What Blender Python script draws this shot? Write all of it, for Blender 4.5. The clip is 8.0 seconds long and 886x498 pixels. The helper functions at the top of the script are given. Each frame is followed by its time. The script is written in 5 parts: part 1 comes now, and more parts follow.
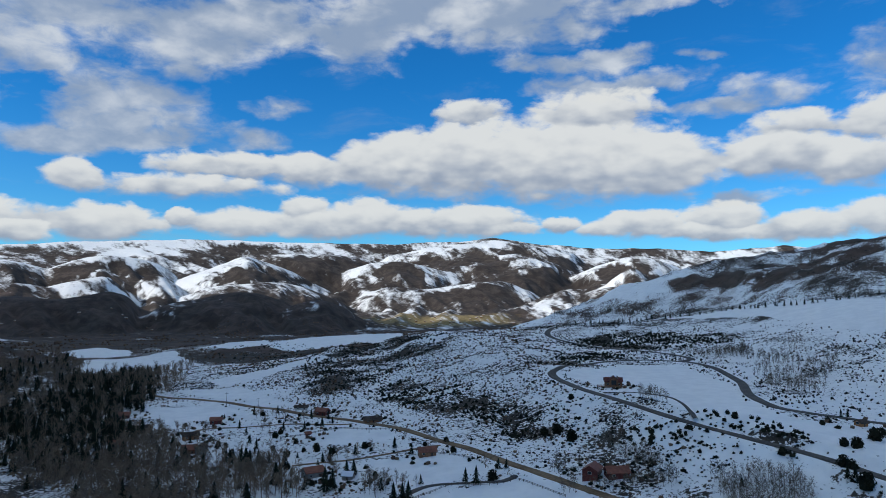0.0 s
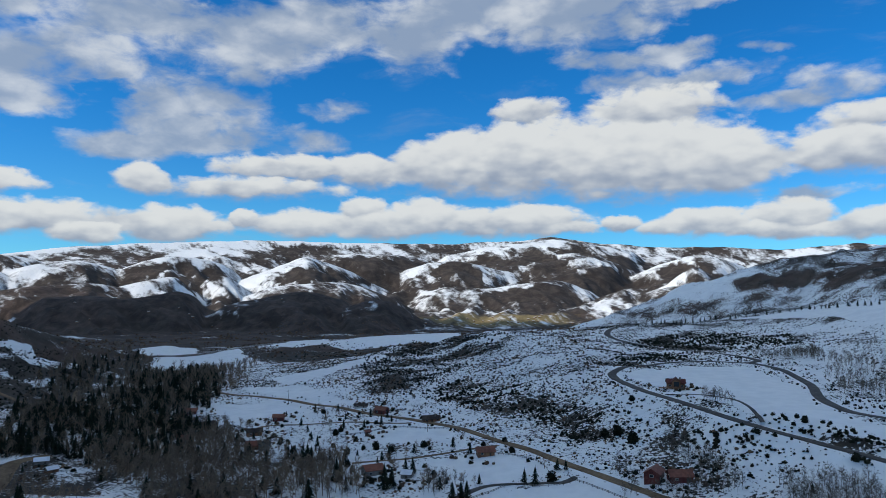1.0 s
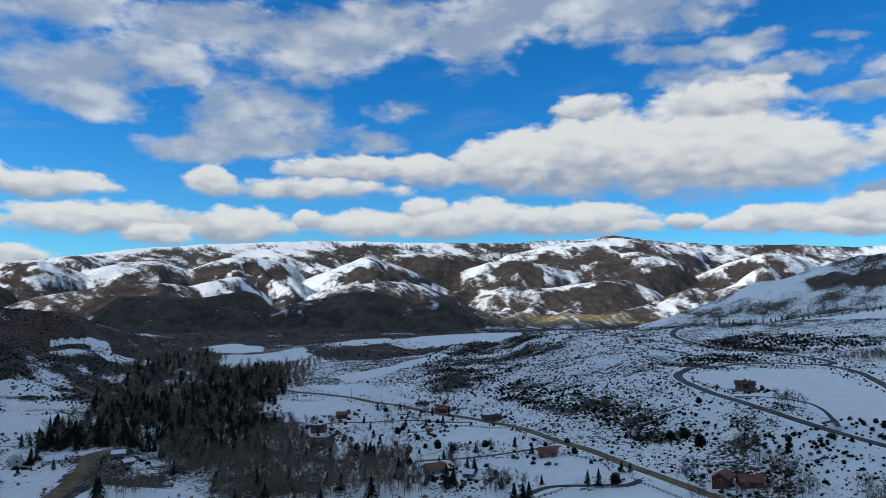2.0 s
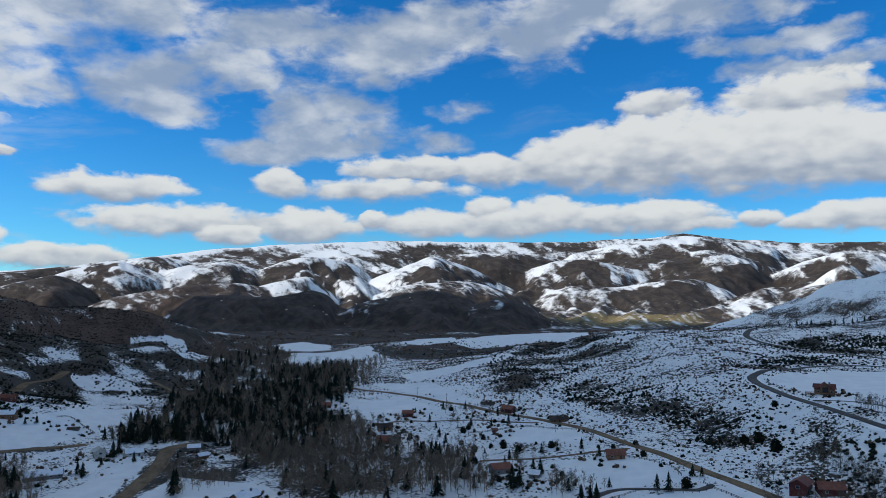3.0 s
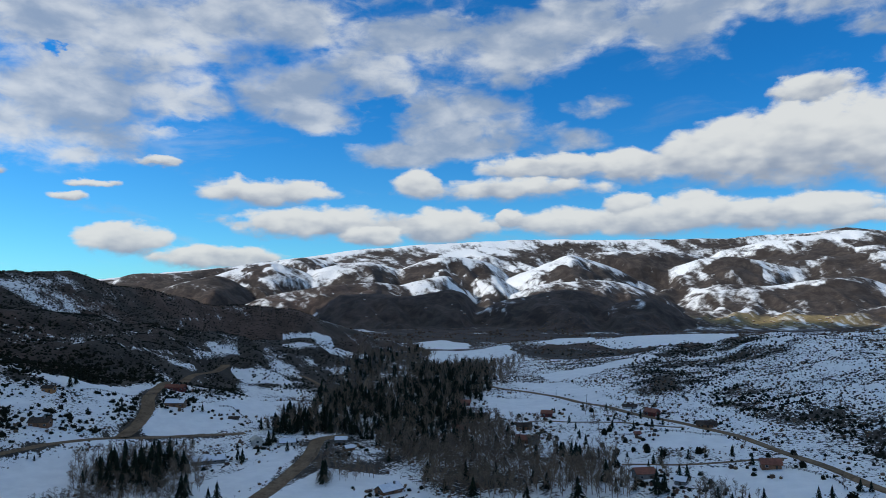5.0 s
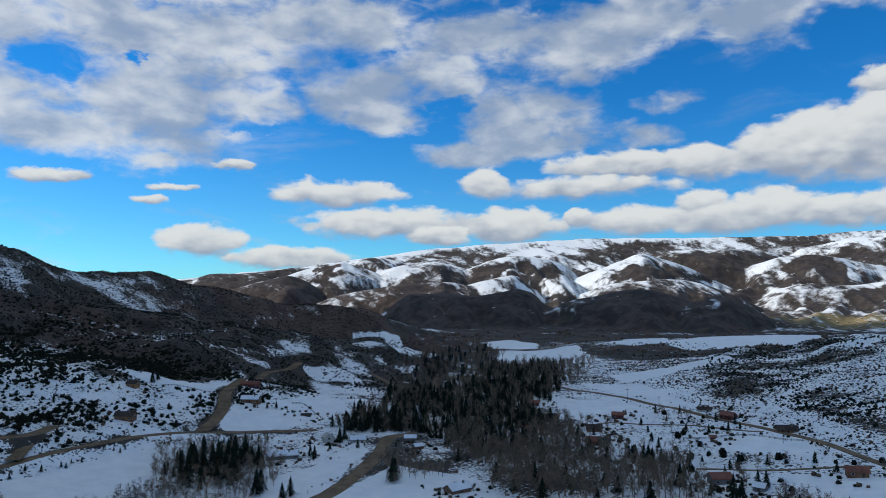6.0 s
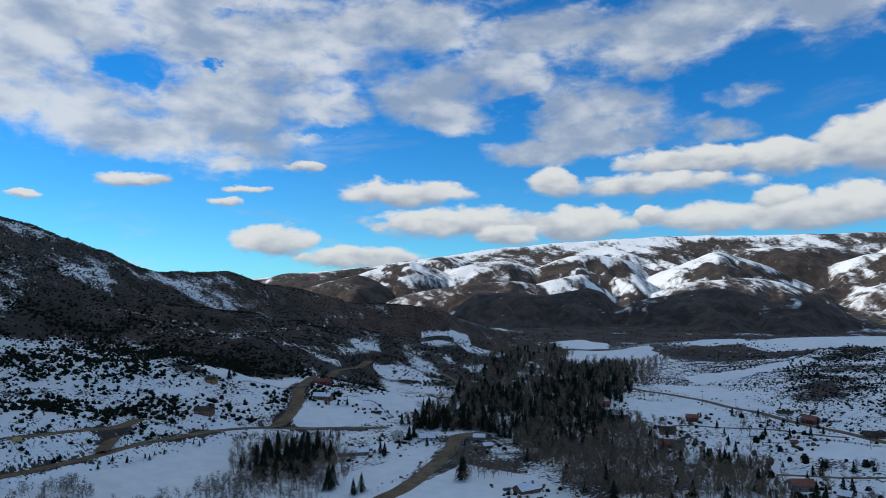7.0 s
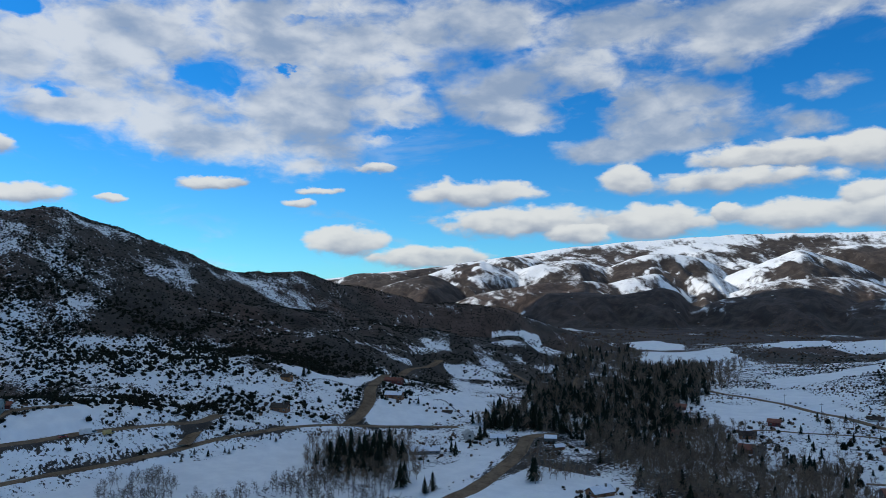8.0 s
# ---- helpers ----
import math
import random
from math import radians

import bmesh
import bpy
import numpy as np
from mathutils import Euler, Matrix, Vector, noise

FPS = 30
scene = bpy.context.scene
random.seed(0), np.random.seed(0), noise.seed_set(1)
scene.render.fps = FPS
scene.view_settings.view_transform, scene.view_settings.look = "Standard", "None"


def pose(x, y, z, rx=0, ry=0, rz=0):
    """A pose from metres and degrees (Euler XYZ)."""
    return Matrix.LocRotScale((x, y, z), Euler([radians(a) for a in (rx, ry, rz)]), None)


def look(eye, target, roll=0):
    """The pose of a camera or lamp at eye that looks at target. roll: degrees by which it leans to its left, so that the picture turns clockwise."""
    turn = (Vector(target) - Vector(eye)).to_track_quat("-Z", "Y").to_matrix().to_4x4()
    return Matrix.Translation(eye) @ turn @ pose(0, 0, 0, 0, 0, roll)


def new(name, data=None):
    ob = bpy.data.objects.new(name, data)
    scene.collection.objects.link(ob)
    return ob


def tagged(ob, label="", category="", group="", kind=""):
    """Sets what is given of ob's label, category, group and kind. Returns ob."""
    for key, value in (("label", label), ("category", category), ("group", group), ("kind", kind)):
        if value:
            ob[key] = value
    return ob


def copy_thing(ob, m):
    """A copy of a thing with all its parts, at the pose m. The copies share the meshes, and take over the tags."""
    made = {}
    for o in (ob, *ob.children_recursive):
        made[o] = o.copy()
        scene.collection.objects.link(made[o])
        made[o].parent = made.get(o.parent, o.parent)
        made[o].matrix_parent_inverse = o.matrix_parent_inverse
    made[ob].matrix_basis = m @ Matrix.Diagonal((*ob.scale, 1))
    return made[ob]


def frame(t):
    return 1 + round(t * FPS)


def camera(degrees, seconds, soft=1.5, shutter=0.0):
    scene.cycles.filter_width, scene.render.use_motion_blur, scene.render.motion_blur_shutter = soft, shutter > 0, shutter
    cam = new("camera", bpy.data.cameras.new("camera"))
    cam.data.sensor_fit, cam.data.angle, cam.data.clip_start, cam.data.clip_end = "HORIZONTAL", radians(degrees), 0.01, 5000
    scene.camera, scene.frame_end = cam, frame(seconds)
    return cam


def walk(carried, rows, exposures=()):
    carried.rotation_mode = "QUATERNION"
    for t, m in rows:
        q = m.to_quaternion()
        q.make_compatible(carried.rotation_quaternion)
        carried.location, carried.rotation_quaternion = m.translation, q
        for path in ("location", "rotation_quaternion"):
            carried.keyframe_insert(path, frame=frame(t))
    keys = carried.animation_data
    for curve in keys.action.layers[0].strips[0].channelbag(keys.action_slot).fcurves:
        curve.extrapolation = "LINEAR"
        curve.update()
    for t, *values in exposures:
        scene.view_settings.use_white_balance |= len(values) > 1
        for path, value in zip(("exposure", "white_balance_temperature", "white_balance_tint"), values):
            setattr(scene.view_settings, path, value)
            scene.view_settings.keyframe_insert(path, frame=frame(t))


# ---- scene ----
cam = camera(62.88, 8.0, soft=0.8)
EYE = (0.0, 0.0, 100.0)
# seconds, yaw, tilt above level: a drone that hovers and turns to its left
TURN = [(0.0, 0, 3.651), (0.5, 2.24, 3.654), (1.0, 4.547, 3.628), (1.5, 6.913, 3.595), (3.0, 14.437, 3.539),
        (3.5, 17.1, 3.508), (4.0, 19.73, 3.508), (4.5, 22.485, 3.484), (6.0, 30.586, 3.426), (6.5, 33.212, 3.404),
        (7.0, 35.955, 3.362), (7.5, 38.737, 3.35), (8.0, 41.474, 3.345)]
walk(cam, [(t, pose(*EYE, 90 + tilt, 0.0, yaw)) for t, yaw, tilt in TURN])

# ---- sun, sky and clouds ----
SUN_AZ, SUN_EL = -110.0, 32.0          # degrees clockwise from +y; height
sun = new("sun", bpy.data.lights.new("sun", "SUN"))
sun.data.energy, sun.data.angle, sun.data.color = 2.8, radians(0.6), (1.0, 0.955, 0.88)
sun_way = Vector((math.sin(radians(SUN_AZ)) * math.cos(radians(SUN_EL)), math.cos(radians(SUN_AZ)) * math.cos(radians(SUN_EL)),
                  math.sin(radians(SUN_EL))))
sun.matrix_world = look(sun_way * 3000, (0, 0, 0))
scene.view_settings.exposure = 0.0


class Graph:
    """Short hand for a node tree: every call adds a node and gives its first output."""

    def __init__(self, tree):
        self.tree = tree

    def node(self, kind):
        return self.tree.nodes.new(kind)

    def plug(self, socket, value):
        if isinstance(value, bpy.types.NodeSocket):
            self.tree.links.new(value, socket)
        elif value is not None:
            socket.default_value = value

    def math(self, op, a, b=None, c=None, clamp=False):
        n = self.node("ShaderNodeMath")
        n.operation, n.use_clamp = op, clamp
        for s, v in zip(n.inputs, (a, b, c)):
            self.plug(s, v)
        return n.outputs[0]

    def vec(self, op, a, b=None):
        n = self.node("ShaderNodeVectorMath")
        n.operation = op
        self.plug(n.inputs[0], a)
        self.plug(n.inputs[1], b)
        return n.outputs["Value"] if op in ("DOT_PRODUCT", "LENGTH") else n.outputs[0]

    def span(self, v, a, b, c=0.0, d=1.0, smooth=True):
        n = self.node("ShaderNodeMapRange")
        n.interpolation_type = "SMOOTHSTEP" if smooth else "LINEAR"
        for s, x in zip(n.inputs, (v, a, b, c, d)):
            self.plug(s, x)
        return n.outputs[0]

    def noise(self, where, scale, detail=4.0, rough=0.5, distort=0.0, colour=False):
        n = self.node("ShaderNodeTexNoise")
        self.plug(n.inputs["Vector"], where)
        for key, v in (("Scale", scale), ("Detail", detail), ("Roughness", rough), ("Distortion", distort)):
            self.plug(n.inputs[key], v)
        return n.outputs["Color" if colour else "Fac"]

    def mix(self, fac, a, b, kind="RGBA", blend="MIX"):
        n = self.node("ShaderNodeMix")
        n.data_type, n.blend_type = kind, blend
        fs = [s for s in n.inputs if s.enabled]
        for s, v in zip(fs, (fac, a, b)):
            self.plug(s, v)
        return [s for s in n.outputs if s.enabled][0]


world = bpy.data.worlds.new("sky")
scene.world = world
world.use_nodes = True
world.node_tree.nodes.clear()
g = Graph(world.node_tree)
air = g.node("ShaderNodeTexSky")
air.sky_type, air.sun_disc = "NISHITA", False
air.sun_elevation, air.sun_rotation = radians(SUN_EL), radians(SUN_AZ)
air.altitude, air.air_density, air.dust_density, air.ozone_density = 2200.0, 1.0, 0.4, 2.0
ray = g.node("ShaderNodeTexCoord").outputs["Generated"]
sep = g.node("ShaderNodeSeparateXYZ")
g.plug(sep.inputs[0], ray)
bearing = g.math("MULTIPLY", g.math("ARCTAN2", sep.outputs[0], sep.outputs[1]), 57.2958)
height = g.math("MULTIPLY", g.math("ARCSINE", sep.outputs[2]), 57.2958)
blue = g.mix(1.0, air.outputs[0], g.mix(g.span(height, 0.0, 18.0), (0.046, 0.120, 0.162, 1), (0.013, 0.104, 0.178, 1)), blend="MULTIPLY")
com = g.node("ShaderNodeCombineXYZ")
g.plug(com.inputs[0], bearing)
g.plug(com.inputs[1], height)
dome = com.outputs[0]
# clouds: bearing, height, half width, half height (degrees), share of white; cumulus with flat grey bases, then ragged sheets
CUMULUS_LOW = [
    (-30.6, 4.6, 2.1, 0.7, 0.9), (-25.2, 5.3, 4.5, 1.5, 1), (-19.8, 5.8, 1.1, 0.8, 1), (-15.3, 5.5, 5.1, 1.3, 1), (-10.8, 6.8, 2.2, 1.1, 1),
    (-9.2, 5.6, 5.1, 1.5, 1), (-6.1, 6.1, 3.5, 1.6, 1), (-2.0, 5.6, 3.3, 1.1, 1), (2.1, 5.8, 5.2, 1.4, 1), (5.3, 5.3, 2.8, 0.7, 0.9),
    (9.5, 5.6, 1.6, 0.7, 1), (13.0, 5.1, 2.7, 0.8, 0.9), (15.4, 5.3, 4.2, 1.2, 1), (21.1, 5.7, 3.3, 1.3, 1), (20.3, 4.8, 6.3, 0.8, 0.9),
    (26.8, 5.0, 4.0, 1.2, 1), (30.7, 5.4, 2.3, 1.5, 1)]
CUMULUS_WEST = [
    (-49.0, 3.8, 3.1, 1.3, 1), (-42.7, 2.6, 5.0, 1.0, 0.9), (-35.0, 5.4, 6.6, 1.4, 0.8), (-31.0, 4.4, 2.7, 1.0, 1), (-39.1, 7.7, 5.5, 1.1, 0.85),
    (-71.6, 6.7, 3.8, 0.8, 0.9), (-66.2, 6.7, 1.1, 0.3, 0.7), (-59.1, 8.2, 2.7, 0.5, 0.8), (-53.0, 6.9, 1.3, 0.4, 0.7), (-46.8, 9.7, 1.5, 0.4, 0.7),
    (-51.3, 7.9, 1.9, 0.3, 0.6), (-73.4, 9.8, 1.7, 0.7, 0.7)]
CUMULUS_MID = [
    (-27.4, 8.6, 2.3, 1.2, 0.9), (-15.8, 9.8, 6.6, 1.1, 0.8), (-10.1, 9.8, 4.4, 1.3, 0.85), (-19.9, 8.2, 7.2, 1.0, 0.6), (-3.8, 10.3, 5.4, 2.5, 1),
    (3.0, 10.7, 8.1, 3.3, 1), (9.8, 10.5, 8.8, 3.7, 1), (16.3, 9.8, 5.5, 2.8, 1), (12.0, 14.1, 5.2, 1.7, 0.8), (25.1, 10.1, 4.5, 1.9, 1),
    (29.8, 9.3, 4.1, 1.8, 1), (31.4, 11.8, 2.3, 1.9, 0.9), (26.3, 12.0, 3.8, 1.2, 0.6), (2.1, 14.3, 3.4, 1.0, 0.75)]
SHEETS_EAST = [
    (-27.1, 19.5, 6.8, 2.0, 1), (-20.1, 18.9, 7.2, 2.3, 1), (-30.2, 15.8, 3.9, 1.5, 0.9), (-23.8, 13.7, 5.4, 2.9, 1), (-27.6, 11.1, 5.3, 1.2, 1),
    (-22.9, 11.7, 5.1, 1.1, 1), (-15.1, 20.4, 5.8, 2.3, 1), (-6.6, 20.9, 4.9, 3.1, 1), (-2.0, 21.6, 7.6, 2.6, 1), (3.5, 21.0, 7.6, 2.4, 1),
    (6.7, 21.9, 8.0, 2.2, 1), (10.3, 20.3, 3.0, 1.2, 1), (16.9, 22.0, 4.8, 0.9, 0.8), (9.9, 17.6, 5.5, 0.7, 0.75), (13.8, 18.0, 2.9, 1.0, 0.9),
    (12.7, 16.2, 6.8, 0.8, 0.8)]
WISPS = [
    (19.4, 17.7, 1.3, 0.5, 0.6), (-15.0, 12.1, 2.7, 0.9, 0.55), (25.2, 14.5, 2.7, 1.1, 0.5), (31.5, 15.8, 2.3, 2.0, 0.55),
    (22.5, 15.4, 1.2, 0.5, 0.35), (-8.4, 19.4, 2.8, 1.0, 0.5), (-12.8, 14.5, 1.8, 0.6, 0.3), (20.5, 13.8, 3.3, 0.6, 0.5), (0.7, 8.2, 2.4, 0.7, 0.5),
    (23.5, 7.1, 3.2, 0.4, 0.5)]
SHEETS_WEST = [
    (-72.3, 16.2, 4.7, 3.7, 1), (-67.2, 16.8, 6.3, 4.3, 1), (-69.0, 13.0, 6.1, 1.4, 1), (-62.0, 13.1, 5.9, 2.9, 1), (-63.4, 18.8, 6.2, 2.9, 1),
    (-58.3, 11.4, 7.0, 2.0, 1), (-52.2, 13.9, 6.9, 4.5, 1), (-55.8, 19.6, 5.8, 3.0, 1), (-48.2, 18.3, 6.6, 5.2, 1), (-45.9, 14.3, 4.5, 2.1, 0.9),
    (-41.8, 20.1, 5.2, 3.1, 1), (-51.3, 10.2, 2.5, 0.8, 0.9), (-36.7, 16.0, 4.5, 3.1, 1), (-35.8, 13.7, 3.5, 1.3, 1), (-38.1, 20.0, 4.3, 3.1, 1),
    (-31.8, 16.9, 5.1, 2.0, 0.85)]
HOLES = [
    (-59.8, 16.0, 2.2, 1.6, 1), (-70.5, 13.9, 1.6, 0.5, 1), (-53.6, 17.2, 0.7, 0.4, 1), (-39.0, 17.7, 3.8, 1.7, 0.45), (-72.4, 19.3, 1.8, 0.9, 1),
    (-52.3, 20.6, 1.8, 0.4, 0.6), (-30.0, 14.7, 2.0, 0.7, 0.7), (-45.0, 12.8, 2.8, 0.6, 0.6)]
# sheets above and around the view, unseen, added to carry on the sky
OVERHEAD = [(-40.0, 30.0, 40.0, 7.0, 0.85), (-90.0, 26.0, 26.0, 10.0, 0.95), (20.0, 38.0, 30.0, 9.0, 0.85), (-140.0, 34.0, 40.0, 14.0, 0.9),
            (80.0, 24.0, 30.0, 10.0, 0.9), (150.0, 36.0, 40.0, 14.0, 0.9), (70.0, 7.0, 30.0, 3.0, 1.0), (140.0, 8.0, 40.0, 4.0, 1.0),
            (-110.0, 7.0, 30.0, 3.0, 1.0), (-30.0, 62.0, 90.0, 12.0, 0.85)]


def warped(scale_big, push_big, scale_small, push_small):
    stretch = g.vec("MULTIPLY", dome, (1.0, 1.9, 1.0))
    big = g.vec("SUBTRACT", g.noise(stretch, scale_big, 3.0, colour=True), (0.5, 0.5, 0.5))
    small = g.vec("SUBTRACT", g.noise(stretch, scale_small, 4.0, 0.6, colour=True), (0.5, 0.5, 0.5))
    push = g.vec("ADD", g.vec("MULTIPLY", big, (push_big, push_big * 0.5, 0.0)), g.vec("MULTIPLY", small, (push_small, push_small * 0.6, 0.0)))
    return g.vec("ADD", dome, push)


def cloud_field(where, clouds):
    """The fullest of the clouds at each place, and how high in that cloud the place lies (-1 base, 1 top)."""
    full, level = None, None
    for a, e, w, h, white in clouds:
        rel = g.vec("MULTIPLY", g.vec("SUBTRACT", where, (a, e, 0.0)), (1.0 / w, 1.0 / h, 0.0))
        f = g.math("MULTIPLY", g.math("SUBTRACT", 1.0, g.vec("DOT_PRODUCT", rel, rel)), white)
        part_sep = g.node("ShaderNodeSeparateXYZ")
        g.plug(part_sep.inputs[0], rel)
        if full is None:
            full, level = f, part_sep.outputs[1]
        else:
            more = g.span(g.math("SUBTRACT", f, full), -0.35, 0.35)
            level = g.mix(more, level, part_sep.outputs[1], kind="FLOAT")
            full = g.math("SMOOTH_MAX", full, f, 0.3)
    return full, level


sheet_at = warped(0.10, 6.0, 0.40, 2.4)
heap_at = warped(0.20, 2.4, 0.7, 1.2)
hole_at = warped(0.16, 5.0, 0.5, 3.0)
wide_at = g.vec("MULTIPLY", dome, (1.0, 1.9, 1.0))
fine = g.noise(wide_at, 0.42, 8.0, 0.58, 0.3)
soft = g.noise(wide_at, 0.16, 5.0, 0.5, 0.4)
lumps = g.noise(wide_at, 0.5, 2.0, 0.45)
billow = g.node("ShaderNodeTexVoronoi")
billow.feature = "SMOOTH_F1"
g.plug(billow.inputs["Vector"], g.vec("ADD", wide_at, g.vec("MULTIPLY", g.noise(wide_at, 0.9, 3.0, colour=True), (1.1, 1.1, 0.0))))
g.plug(billow.inputs["Scale"], 0.62)
g.plug(billow.inputs["Smoothness"], 0.7)
puff = g.math("SUBTRACT", 0.45, billow.outputs["Distance"])
# high sheets, feathered at their edges
high, _ = cloud_field(sheet_at, OVERHEAD + SHEETS_EAST + SHEETS_WEST + WISPS)
holes, _ = cloud_field(hole_at, HOLES)
high = g.math("SUBTRACT", high, g.math("MULTIPLY", g.math("MAXIMUM", g.math("ADD", holes, g.math("MULTIPLY", g.math("SUBTRACT", fine, 0.46), 3.4)), 0.0), 1.1))
ragged = g.math("ADD", high, g.math("MULTIPLY", g.math("SUBTRACT", g.math("ADD", fine, soft), 1.0), 2.0))
thin = g.span(ragged, -0.45, 0.85)
veil = g.noise(g.vec("MULTIPLY", dome, (1.0, 3.0, 1.0)), 0.10, 6.0, 0.62, 0.5)
thin = g.math("MAXIMUM", thin, g.math("MULTIPLY", g.span(veil, 0.52, 0.76), g.span(height, 3.0, 12.0, 0.45, 0.30)))
broad = g.noise(wide_at, 0.19, 4.0, 0.45, 0.2)
sheet_light = g.span(g.math("ADD", g.math("ADD", g.math("MULTIPLY", broad, 1.0), g.math("MULTIPLY", fine, 0.35)), g.span(bearing, -72.0, -30.0, 0.09, -0.06)), 0.50, 0.90)
sheet_colour = g.mix(sheet_light, (0.35, 0.45, 0.61, 1), (0.82, 0.87, 0.92, 1))
# unseen sheets higher up are brightened to add fill light on the ground
sheet_colour = g.vec("MULTIPLY", sheet_colour, g.mix(g.span(height, 26.0, 48.0), (1.0, 1.0, 1.0, 1), (2.5, 2.55, 2.15, 1)))
# cumulus: rounded tops, flat soft bases
heap, heap_level = cloud_field(heap_at, CUMULUS_MID + CUMULUS_LOW + CUMULUS_WEST)
puffy = g.math("ADD", g.math("ADD", heap, g.math("ADD", g.math("MULTIPLY", puff, 0.6), 0.08)), g.math("MULTIPLY", g.math("SUBTRACT", fine, 0.5), 1.5))
base_soft = g.span(heap_level, -1.0, -0.1, 0.95, 0.45)
thick = g.span(puffy, -0.15, base_soft)
heap_light = g.span(g.math("ADD", g.math("MULTIPLY", heap_level, 0.80), g.math("ADD", g.math("MULTIPLY", puff, 0.50), g.math("MULTIPLY", g.math("SUBTRACT", lumps, 0.5), 0.9))), -0.80, 0.42)
heap_colour = g.mix(heap_light, (0.36, 0.43, 0.55, 1), (0.88, 0.905, 0.90, 1))
sky_colour = g.mix(g.math("MULTIPLY", thin, 0.9), blue, sheet_colour)
sky_colour = g.mix(g.math("MULTIPLY", thick, 0.96), sky_colour, heap_colour)
back = g.node("ShaderNodeBackground")
g.plug(back.inputs[0], sky_colour)
g.plug(back.inputs[1], 0.82)
g.tree.links.new(back.outputs[0], g.node("ShaderNodeOutputWorld").inputs[0])
# ---- unseen cloud, added to shade the valley ----
def shade_cloud():
    """A broad, lumpy cloud above and behind the camera, towards the sun: out of view, added to block sunlight."""
    n, rings = 96, 26
    pts, tri = [], []
    for side in (1, -1):
        for k in range(rings + 1):
            u = k / rings
            for j in range(n):
                a = 2 * math.pi * j / n
                # rim pulled in and pushed out to set where its shadow ends
                edge = (1650 - 330 * math.exp(-((math.degrees(a) - 80) / 24) ** 2) + 70 * math.exp(-((math.degrees(a) - 122) / 18) ** 2)) * (1 + 0.06 * noise.noise((math.cos(a) * 1.6, math.sin(a) * 1.6, 3.0)) + 0.05 * noise.noise((math.cos(a) * 6, math.sin(a) * 6, 9.0)))
                x, y = edge * u * math.cos(a), edge * u * math.sin(a)
                puff = 0.6 + 0.5 * noise.fractal((x / 420, y / 420, 5.0 * side), 0.6, 2.0, 4)
                z = side * (150 if side > 0 else 45) * math.sqrt(max(0.0, 1 - u ** 3)) * puff
                pts.append((x, y, z))
    m = n * (rings + 1)
    for s in range(2):
        for k in range(rings):
            for j in range(n):
                a, b = s * m + k * n + j, s * m + k * n + (j + 1) % n
                q = (a, a + n, b + n, b) if s == 0 else (b, b + n, a + n, a)
                tri.append(q)
    for j in range(n):
        a, b = rings * n + j, rings * n + (j + 1) % n
        tri.append((a, a + m, b + m, b))
    me = bpy.data.meshes.new("cloud")
    me.from_pydata(pts, [], tri)
    mat = bpy.data.materials.new("shade_cloud_white")
    mat.use_nodes = True
    mat.node_tree.nodes["Principled BSDF"].inputs["Base Color"].default_value = (0.9, 0.9, 0.9, 1)
    mat.node_tree.nodes["Principled BSDF"].inputs["Roughness"].default_value = 1.0
    me.materials.append(mat)
    ob = new("cloud", me)
    ob.location = (-2170, 120, 1500)
    return tagged(ob, "broad white cloud out of view, added to shade the valley", "cloud", kind="structure")


shade_cloud()
# ---- the lie of the land ----
rng = np.random.default_rng(7)
PERM = np.tile(rng.permutation(256), 3)
GRAD = rng.uniform(0, 2 * np.pi, 256)


def perlin(x, y):
    xi, yi = np.floor(x).astype(int), np.floor(y).astype(int)
    fx, fy = x - xi, y - yi
    xi, yi = xi & 255, yi & 255
    u, v = fx * fx * fx * (fx * (fx * 6 - 15) + 10), fy * fy * fy * (fy * (fy * 6 - 15) + 10)

    def corner(dx, dy):
        a = GRAD[PERM[PERM[xi + dx] + yi + dy]]
        return np.cos(a) * (fx - dx) + np.sin(a) * (fy - dy)

    low = corner(0, 0) * (1 - u) + corner(1, 0) * u
    top = corner(0, 1) * (1 - u) + corner(1, 1) * u
    return (low * (1 - v) + top * v) * 1.5


def fbm(x, y, size, octaves=4, gain=0.5, shift=0.0):
    total, amp = 0.0, 1.0
    for k in range(octaves):
        total = total + amp * perlin(x / size + shift + 17.3 * k, y / size - shift + 9.1 * k)
        amp, size = amp * gain, size / 2
    return total


def ridged(x, y, size, octaves=3, gain=0.5, shift=0.0):
    total, amp = 0.0, 1.0
    for k in range(octaves):
        total = total + amp * (1 - 2.2 * np.abs(perlin(x / size + shift + 31.7 * k, y / size + shift - 5.3 * k)))
        amp, size = amp * gain, size / 2
    return total


def step(v, a, b):
    u = np.clip((v - a) / (b - a), 0, 1)
    return u * u * (3 - 2 * u)


def smax(a, b, k):
    h = np.maximum(k - np.abs(a - b), 0) / k
    return np.maximum(a, b) + h * h * k / 4


